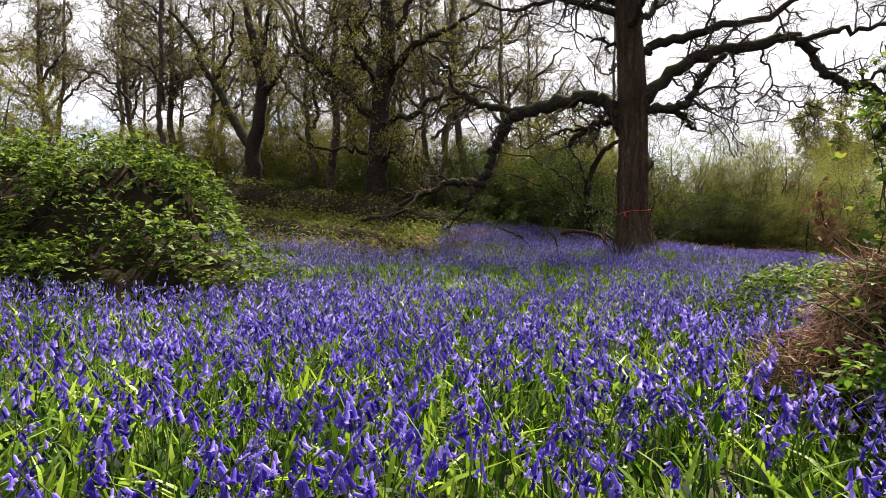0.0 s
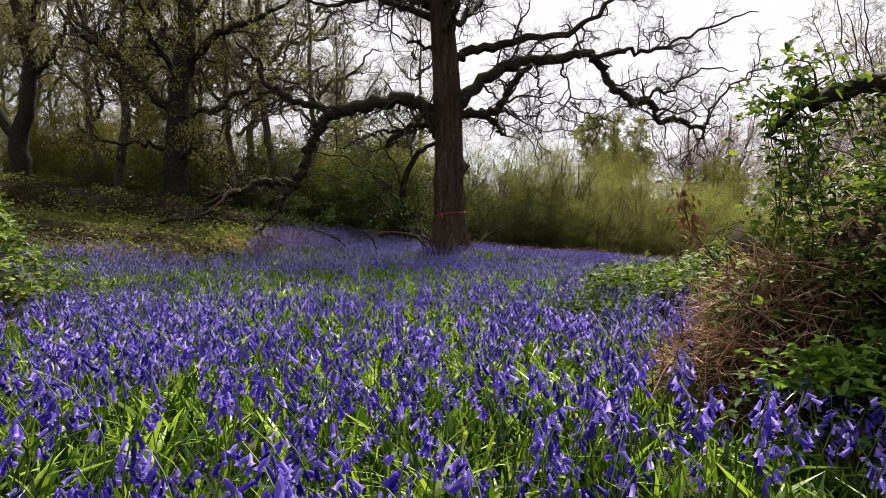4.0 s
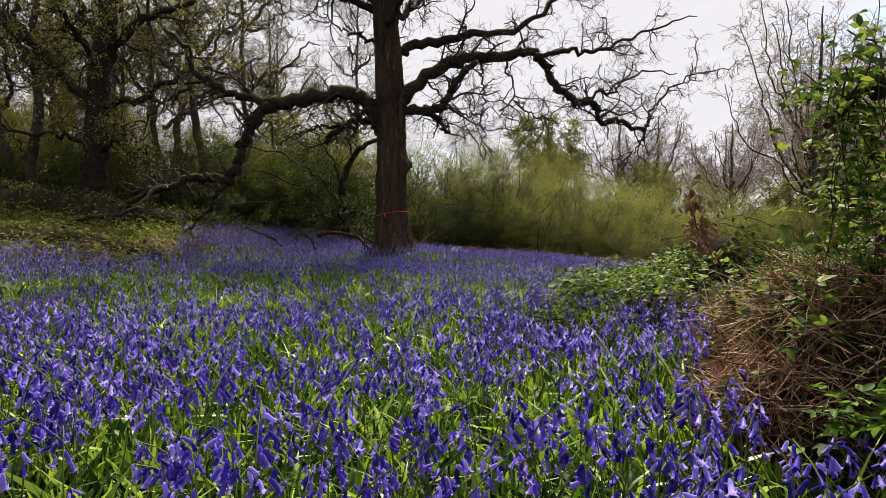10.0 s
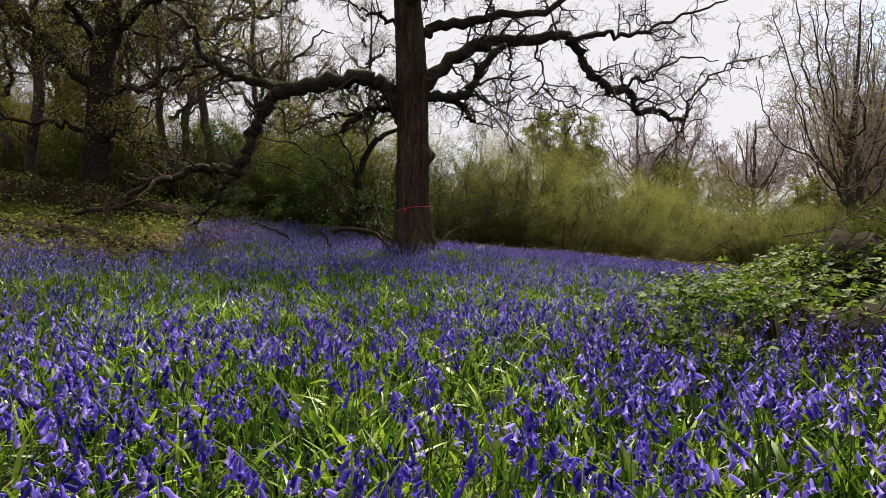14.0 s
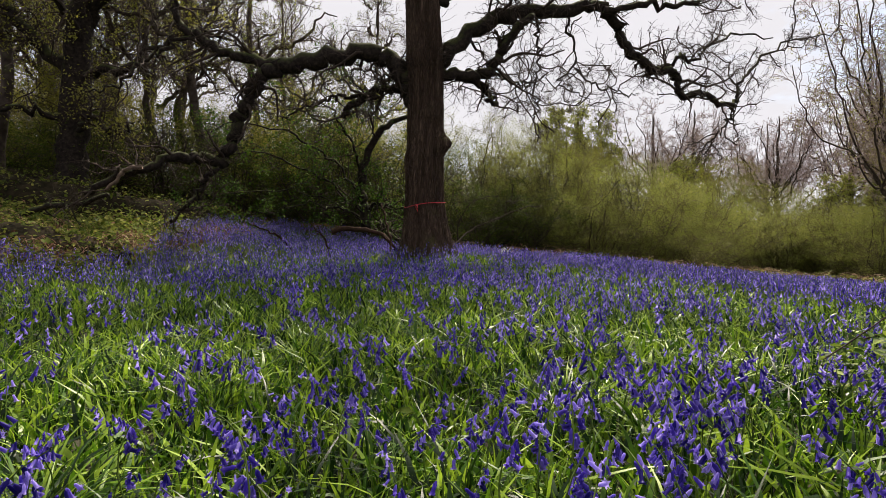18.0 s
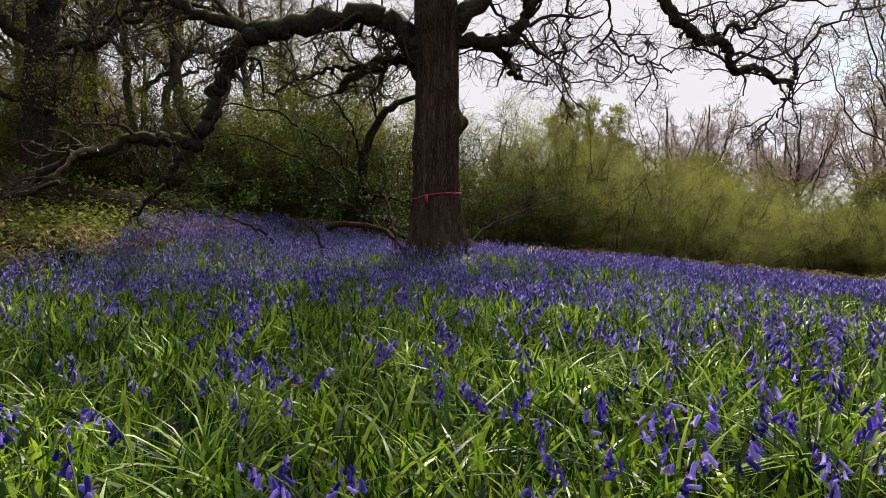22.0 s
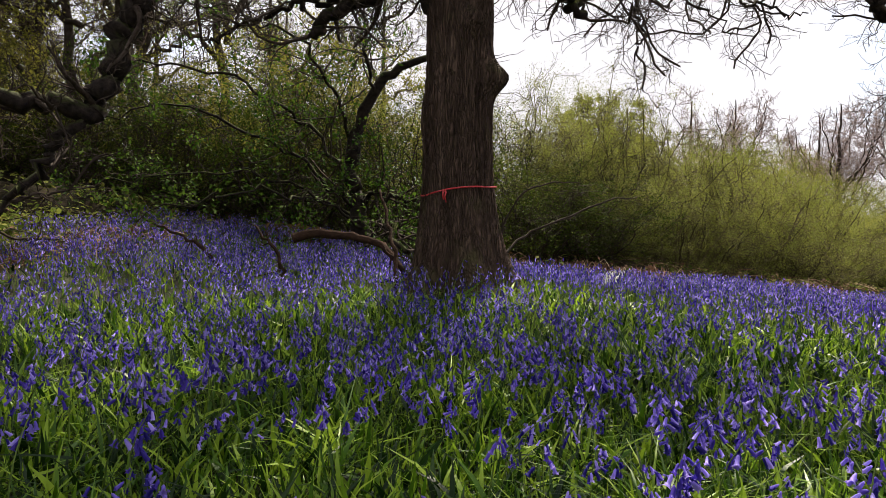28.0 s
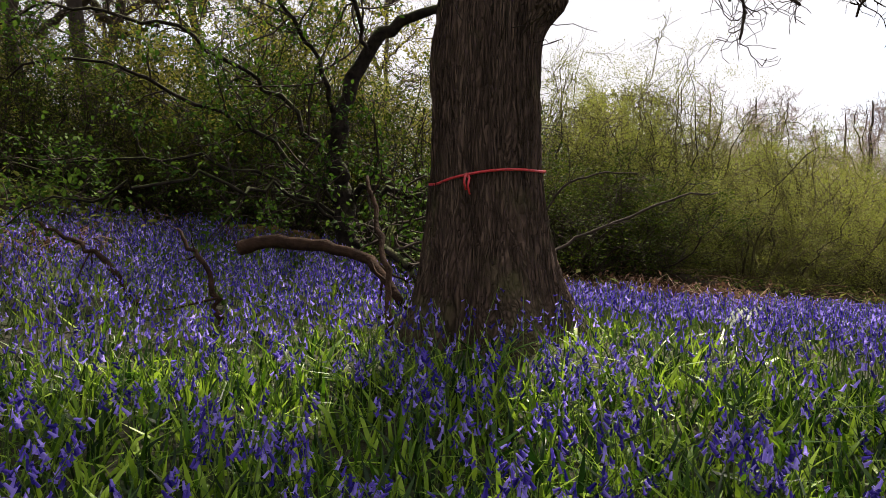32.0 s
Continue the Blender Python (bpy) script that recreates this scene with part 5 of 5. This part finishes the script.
def dead_bracken(seed, n, span, line, depth, label):
    """A strip of collapsed brown bracken and bramble, arching stems with curled fronds; line gives its near edge."""
    rng = np.random.default_rng(seed)
    x = rng.uniform(span[0], span[1], n)
    y = line(x) + rng.uniform(0.1, depth, n) + 0.5 * np.sin(1.3 * x)
    a, b = rng.uniform(0, 6.28, n), rng.uniform(0.25, 0.7, n)
    s = np.linspace(0, 1, 5)[None]
    top = 0.10 + 0.28 * (0.5 + 0.5 * np.sin(1.9 * x) * np.sin(2.7 * x + y)) * rng.uniform(0.4, 1.2, n)
    p = np.stack([x[:, None] + np.cos(a)[:, None] * b[:, None] * s, y[:, None] + np.sin(a)[:, None] * b[:, None] * s, height(x, y)[:, None] + 4 * top[:, None] * s * (1 - s) + 0.02], -1)
    p += rng.normal(0, 0.015, p.shape)
    v, t = tubes(p, np.linspace(0.007, 0.003, 5)[None].repeat(n, 0), 3)
    strip = tagged(piece("dead_bracken", v, t, DRY_STEM), label, "dead bracken", kind="stuff")
    spots = p.reshape(-1, 3)
    m = int(n * 3.5)
    spots = spots[rng.integers(0, len(spots), m)] + rng.normal(0, 0.04, (m, 3))
    v, t = leaves_at(spots, rng, (0.04, 0.10))
    piece("dead_fronds", v, t, DRY_LEAF, strip, "curled brown fronds", kind="stuff")


dead_bracken(61, 2600, (0.8, 13.5), lambda x: 22.2 + np.clip(x - 1.5, 0, 12) * 0.32, 1.5, "collapsed brown bracken and bramble stems below the thicket")
dead_bracken(62, 2400, (-15, -4.6), lambda x: 15.9 + 0.7 * np.sin(0.9 * x) + np.clip(x + 6.2, 0, 2) * 2.4, 3.4, "brown bracken and bramble scraps on the wooded bank")


# ---- bluebells and grass ----
def field_mask(x, y):
    """1 where the flower field lies, 0 under the bramble and the woods."""
    edge = 22.0 + np.clip(x - 1.5, 0, 12) * 0.32 + 0.5 * np.sin(x * 1.3) + 2.2 * np.clip(-x - 1.0, 0, 1)
    ok = (y < edge) & (y > -1.6) & (x < 14) & (x > -11) & (y < 25.4)
    ok &= ~((x < -3.6 + 0.25 * np.sin(3 * y)) & (y > 6.0) & (y < 10.4) & (x > -12))
    ok &= ~(((x - 2.8) / 1.4) ** 2 + ((y - 3.85) / 0.72) ** 2 < 1)
    ok &= ~(((x - 4.1) / 2.15) ** 2 + ((y - 7.4) / 1.3) ** 2 < 1)
    ok &= ~((x < -5.6 - 0.3 * np.sin(2 * y)) & (y > 16.4) & (y < 19.5))
    ok &= ~((x < -5.9 + 0.4 * np.sin(2.3 * y)) & (y >= 19.5))
    ok &= ((x - 0.05) / 0.68) ** 2 + ((y - 18.9) / 0.62) ** 2 > 1
    return ok


def flower_density(x, y):
    wave = 0.5 + 0.22 * np.sin(1.7 * x + 0.9 * y) + 0.2 * np.sin(2.9 * y - 2.1 * x + 2) + 0.2 * np.sin(6.1 * x + 3 * y) * np.sin(5.3 * y - 2 * x)
    glade = np.exp(-(np.abs(y - 10.5) / 3.4) ** 4 - (np.abs(x + 1.0) / 4.2) ** 4)
    clump = np.sin(7.3 * x + 2.1 * y) + np.sin(6.7 * y - 3.9 * x + 1) + np.sin(5.1 * x + 5.9 * y + 4) + np.sin(9.7 * x - 4.3 * y)
    wave = wave * np.where(y > 18.8, 0.9 + 0.1 * clump, np.where(y > 6.5, np.clip(0.75 + 0.45 * clump, 0.06, 1.8), np.clip(0.95 + 0.28 * clump, 0.3, 1.6)))
    wave = wave + 0.6 * np.exp(-((x - 1.6) / 0.9) ** 2 - ((y - 2.9) / 0.6) ** 2)
    return np.clip((0.22 + 0.85 * wave + 0.5 * (y > 18.8)) * (1 - (0.80 - 0.12 * np.clip(x, 0, 3)) * glade), 0.04, 1)


def path_gap(x, y):
    """Distance from the line that the camera walks through the field."""
    way = np.interp(y, [0.5, 2.8, 6.2, 10.3, 14.1], [0.6, 0.0, -0.2, -0.35, -0.4])
    return np.hypot(x - way, np.maximum(0, np.maximum(0.4 - y, y - 14.2)))


def bell(sides, rings):
    """One nodding flower, hanging along -z from its stalk, with pointed petal tips curling back; length 1."""
    prof = {2: [(0.20, 0.03), (0.36, -0.84)], 3: [(0.14, 0.03), (0.29, -0.25), (0.36, -0.84)], 4: [(0.10, 0.04), (0.27, -0.16), (0.27, -0.62), (0.37, -0.86)]}[rings]
    v, t = [], []
    for r, z in prof:
        v += [(r * math.cos(2 * math.pi * s / sides), r * math.sin(2 * math.pi * s / sides), z) for s in range(sides)]
    for k in range(len(prof) - 1):
        for s in range(sides):
            p, q = k * sides + s, k * sides + (s + 1) % sides
            t += [(p, q, q + sides), (p, q + sides, p + sides)]
    rim, n = (len(prof) - 1) * sides, len(v)
    for s in range(sides):
        a = 2 * math.pi * (s + 0.5) / sides
        v.append((0.74 * math.cos(a), 0.74 * math.sin(a), -0.92 + 0.2 * (s % 2)))
        t.append((rim + s, rim + (s + 1) % sides, n + s))
    return np.array(v), np.array(t)


def bluebell(rng, bells, sides, rings, stem_sides=3, stem_k=7):
    """A stem, about 0.35 m, that bows over at the top, with bells crowded on one side. Returns verts, tris, material index."""
    s = np.linspace(0, 1, stem_k)
    bow = rng.uniform(0.07, 0.13)
    line = np.stack([bow * np.maximum(s - 0.5, 0) ** 1.6 * 2.6, 0.012 * np.sin(s * 4), 0.375 * (s - 0.42 * np.maximum(s - 0.55, 0) ** 1.8)], 1)
    v, t = tubes(line[None], np.linspace(0.0036, 0.0017, stem_k)[None], stem_sides)
    idx = [np.zeros(len(t), int)]
    bv, bt = bell(sides, rings)
    chunks = [(v, t)]
    for k in range(bells):
        f = 0.68 + 0.32 * (k + rng.uniform(-0.3, 0.3)) / max(1, bells - 1)
        p = np.array([np.interp(f, s, line[:, c]) for c in range(3)])
        a = rng.normal(0, 1.25)
        out = rng.uniform(0.008, 0.025) * (1.15 - 0.5 * k / bells)
        size = rng.uniform(0.027, 0.037) * (1.12 - 0.42 * k / bells)
        turn = turn_matrices(np.array([a - 1.57]), np.array([rng.normal(0.45, 0.35)]), np.array([rng.normal(0, 0.2)]))
        v, t = spread_out(bv * np.array([0.56, 0.56, 1.0]), bt, (p + np.array([math.cos(a) * out, math.sin(a) * out, -0.003]))[None], turn, np.array([size]))
        chunks.append((v, t))
        idx.append(np.ones(len(t), int))
    v, t = join(*chunks)
    return v, t, np.concatenate(idx)


def cast(n, box, rng):
    return rng.uniform(box[0], box[1], n), rng.uniform(box[2], box[3], n)


def plant(spots, forms, rng, tilt=0.15, size=(0.7, 1.15)):
    """Sets down the forms at the spots. Returns verts, tris, material index."""
    chunks, ids = [], []
    which = rng.integers(0, len(forms), len(spots))
    for f, (v, t, i) in enumerate(forms):
        at = spots[which == f]
        m = len(at)
        if m:
            turn = turn_matrices(rng.uniform(0, 6.28, m), rng.normal(0, tilt, m), rng.normal(0, tilt, m))
            chunks.append(spread_out(v, t, at, turn, rng.uniform(size[0], size[1], m)))
            ids.append(np.tile(i, m))
    v, t = join(*chunks)
    return v, t, np.concatenate(ids)


def blade(segments, width, length, droop):
    s = np.linspace(0, 1, segments + 1)
    mid = np.stack([np.zeros_like(s), droop * length * s ** 2, length * (s - 0.35 * droop * s ** 2.2)], 1)
    w = width * np.minimum(1, (1 - s) * 2.2 + 0.02)
    v = np.concatenate([mid + np.stack([w, 0 * w, 0 * w], 1), mid - np.stack([w, 0 * w, 0 * w], 1)])
    k = segments + 1
    t = np.concatenate([[(i, i + 1, i + 1 + k), (i, i + 1 + k, i + k)] for i in range(segments)])
    return v, t, np.zeros(len(t), int)


def sow():
    rng = np.random.default_rng(9)
    # flowers: fine beside the camera's path, simpler further off
    x, y = cast(84000, (-11, 14, -1.6, 26), rng)
    gap = path_gap(x, y)
    keep = field_mask(x, y) & (rng.uniform(0, 1, len(x)) < flower_density(x, y))
    x, y, gap = x[keep], y[keep], gap[keep]
    spots = np.stack([x, y, height(x, y)], 1)
    thin = rng.uniform(0, 1, len(x))
    some = thin < np.where(y > 18.8, 0.9, np.where(y > 14, 0.78, 0.70))
    x, y, gap, spots, thin = x[some], y[some], gap[some], spots[some], thin[some]
    tiers = [("beside", gap < 0.75, [bluebell(rng, b, 6, 4) for b in (9, 11, 12, 14, 12, 10, 7, 13)]),
             ("near", (gap >= 0.75) & (gap < 1.3), [bluebell(rng, b, 5, 3) for b in (9, 10, 12, 12, 11, 8)]),
             ("mid", (gap >= 1.3) & (gap < 3.4), [bluebell(rng, b, 4, 2, 3, 3) for b in (6, 8, 9, 7)]),
             ("far", (gap >= 3.4) & (thin < np.where(y > 14, 0.66, 0.5)), [bluebell(rng, b, 3, 2, 3, 2) for b in (4, 5, 5)])]
    single = np.flatnonzero((gap < 0.5) & (y > 0.9) & (y < 16.5))
    single = single[:: max(1, len(single) // 300)][:300]
    lone = np.zeros(len(x), bool)
    lone[single] = True
    tiers = [(tier, sel & ~lone, forms) for tier, sel, forms in tiers]
    made = [plant(spots[sel], forms, rng, size=(0.7, 1.15) if tier != "far" else (0.95, 1.3)) for tier, sel, forms in tiers]
    v, t = join(*[(m[0], m[1]) for m in made])
    carpet = tagged(piece("bluebells", v, t, [STEM, PETAL], index=np.concatenate([m[2] for m in made])), "dense carpet of violet-blue bluebells in flower", "bluebells", kind="stuff")
    shapes = [mesh_from("bluebell", fv, ft, [STEM, PETAL], fi) for fv, ft, fi in tiers[0][2]]
    for k in single:
        ob = new("bluebell", shapes[int(rng.integers(0, len(shapes)))])
        ob.parent = carpet
        ob.matrix_basis = Matrix.LocRotScale(Vector(spots[k]), Euler((rng.normal(0, 0.15), rng.normal(0, 0.15), rng.uniform(0, 6.28))), Vector((1, 1, 1)) * rng.uniform(0.75, 1.15))
    # leaves and grass
    made = []
    for tier, n, box, width, seg, lo, hi in (("near", 115000, (-3.2, 3.0, -1.0, 17.5), 0.0075, 3, 0, 2.2), ("shade", 20000, (-3.6, 3.2, 11.5, 17.8), 0.008, 3, 0, 99), ("mid", 85000, (-7, 7, -1.6, 22), 0.0075, 2, 2.2, 5.0), ("far", 55000, (-11, 14, -1.6, 27), 0.011, 1, 5.0, 99)):
        x, y = cast(n, box, rng)
        gap = path_gap(x, y)
        keep = field_mask(x, y) & (gap >= lo) & (gap < hi)
        x, y = x[keep], y[keep]
        spots = np.stack([x, y, height(x, y)], 1)
        forms = [blade(seg, width * rng.uniform(0.5, 1.9), rng.uniform(0.14, 0.27), d) for d in (0.15, 0.3, 0.6, 0.9, 1.2, 0.5, 0.8, 0.2)]
        made.append(plant(spots, forms, rng, 0.3, (0.55, 1.05)))
    # strap leaves in loose rosettes, arching over to the ground
    x, y = cast(1700, (-4.2, 4.2, -0.6, 18.2), rng)
    keep = field_mask(x, y) & (path_gap(x, y) < 4.0) & (rng.uniform(0, 1, len(x)) < np.where(np.abs(y - 11) < 4.5, 1.0, 0.45))
    x, y = x[keep].repeat(9) + rng.normal(0, 0.03, 9 * keep.sum()), y[keep].repeat(9) + rng.normal(0, 0.03, 9 * keep.sum())
    forms = [blade(4, w, h, d) for w, h, d in ((0.0055, 0.26, 1.0), (0.0065, 0.29, 1.3), (0.005, 0.25, 0.8), (0.007, 0.28, 1.1), (0.006, 0.31, 1.5))]
    made.append(plant(np.stack([x, y, height(x, y)], 1), forms, rng, 0.28, (0.6, 1.05)))
    v, t = join(*[(m[0], m[1]) for m in made])
    tagged(piece("grass", v, t, GRASS), "lush green grass and strap-shaped bluebell leaves", "grass", kind="stuff")


sow()


def sunny_ride():
    """A strip of short open grass between the flower field and the far thicket."""
    rng = np.random.default_rng(29)
    s, w = rng.uniform(0, 1, 16000), rng.normal(0, 0.7, 16000)
    x, y = 11.5 + 6.5 * s + 0.4 * w, 31.2 + 3.0 * s - 0.9 * w
    forms = [blade(1, 0.012, 0.14, d) for d in (0.3, 0.6, 0.9)]
    v, t, _ = plant(np.stack([x, y, height(x, y)], 1), forms, rng, 0.4, (0.6, 1.1))
    tagged(piece("short_grass", v, t, GRASS), "sunlit strip of short open grass beyond the flowers", "grass", kind="stuff")


sunny_ride()


def white_bluebells():
    rng = np.random.default_rng(19)
    clump = empty("white_bluebell", on_ground(1.52, 18.3), "few white bluebells standing among the blue ones", "flower")
    for k in range(3):
        v, t, i = bluebell(rng, 9, 5, 4)
        v = v * 1.15 + np.array((rng.normal(0, 0.09), rng.normal(0, 0.06), 0))
        piece("flower_stem", v, t, [STEM, WHITE_PETAL], clump, index=i)


white_bluebells()


# ---- tussocks and broad-leaved plants in the glade ----
def glade_plants():
    rng = np.random.default_rng(23)
    for x, y in ((-1.1, 8.2), (-1.6, 8.9), (-0.9, 9.3), (-2.0, 7.7), (-1.9, 10.2), (-0.6, 10.6), (0.9, 9.1), (-2.4, 11.4), (-1.6, 12.4), (1.3, 11.2), (-2.8, 9.4), (0.5, 7.9), (-1.2, 6.9), (-2.6, 13.2), (0.4, 13.4), (1.6, 14.0), (-3.1, 12.2), (-0.2, 11.9)):
        tuft = empty("grass_tussock", on_ground(x, y), "bright arching tussock of long grass", "grass", "grass tussocks")
        n = 110
        at = rng.normal(0, 0.06, (n, 3)) * np.array((1, 1, 0))
        v0, t0, _ = blade(3, 0.0042, 0.36, 0.75)
        yaw = np.arctan2(at[:, 1], at[:, 0]) - 1.57 + rng.normal(0, 0.5, n)
        v, t = spread_out(v0, t0, at, turn_matrices(yaw, -np.abs(rng.normal(0.35, 0.25, n)), rng.normal(0, 0.15, n)), rng.uniform(0.6, 1.15, n))
        piece("blade_mass", v, t, GRASS, tuft, kind="stuff")
    shape = mesh_from("leaf", LEAF_V * np.array((0.9, 1, 1.2)), LEAF_T, [SHRUB_LEAF])
    for x, y in ((0.0, 8.4), (-0.1, 7.7), (0.9, 8.6), (0.6, 14.9), (-0.5, 15.4), (1.5, 12.8), (-1.3, 14.4), (0.2, 4.6), (2.0, 9.6)):
        plant_at = on_ground(x, y)
        arum = empty("broad_leaved_plant", plant_at, "low plant with broad glossy green leaves among the grass", "plant", "broad-leaved plants")
        for k in range(5):
            a = k * 1.26 + rng.normal(0, 0.3)
            top = np.array((math.cos(a) * 0.07, math.sin(a) * 0.07, rng.uniform(0.12, 0.2)))
            v, t = tubes(np.stack([top * 0, top * 0.5 + np.array((0, 0, 0.02)), top])[None], np.full((1, 3), 0.003), 4)
            stalk = piece("stalk", v, t, STEM, arum)
            leaf = new("leaf", shape)
            leaf.parent = stalk
            leaf.matrix_basis = Matrix.LocRotScale(Vector(top), Euler((rng.normal(0.1, 0.3), rng.normal(0, 0.2), a - 1.57)), Vector((1, 1, 1)) * rng.uniform(0.065, 0.105))


glade_plants()
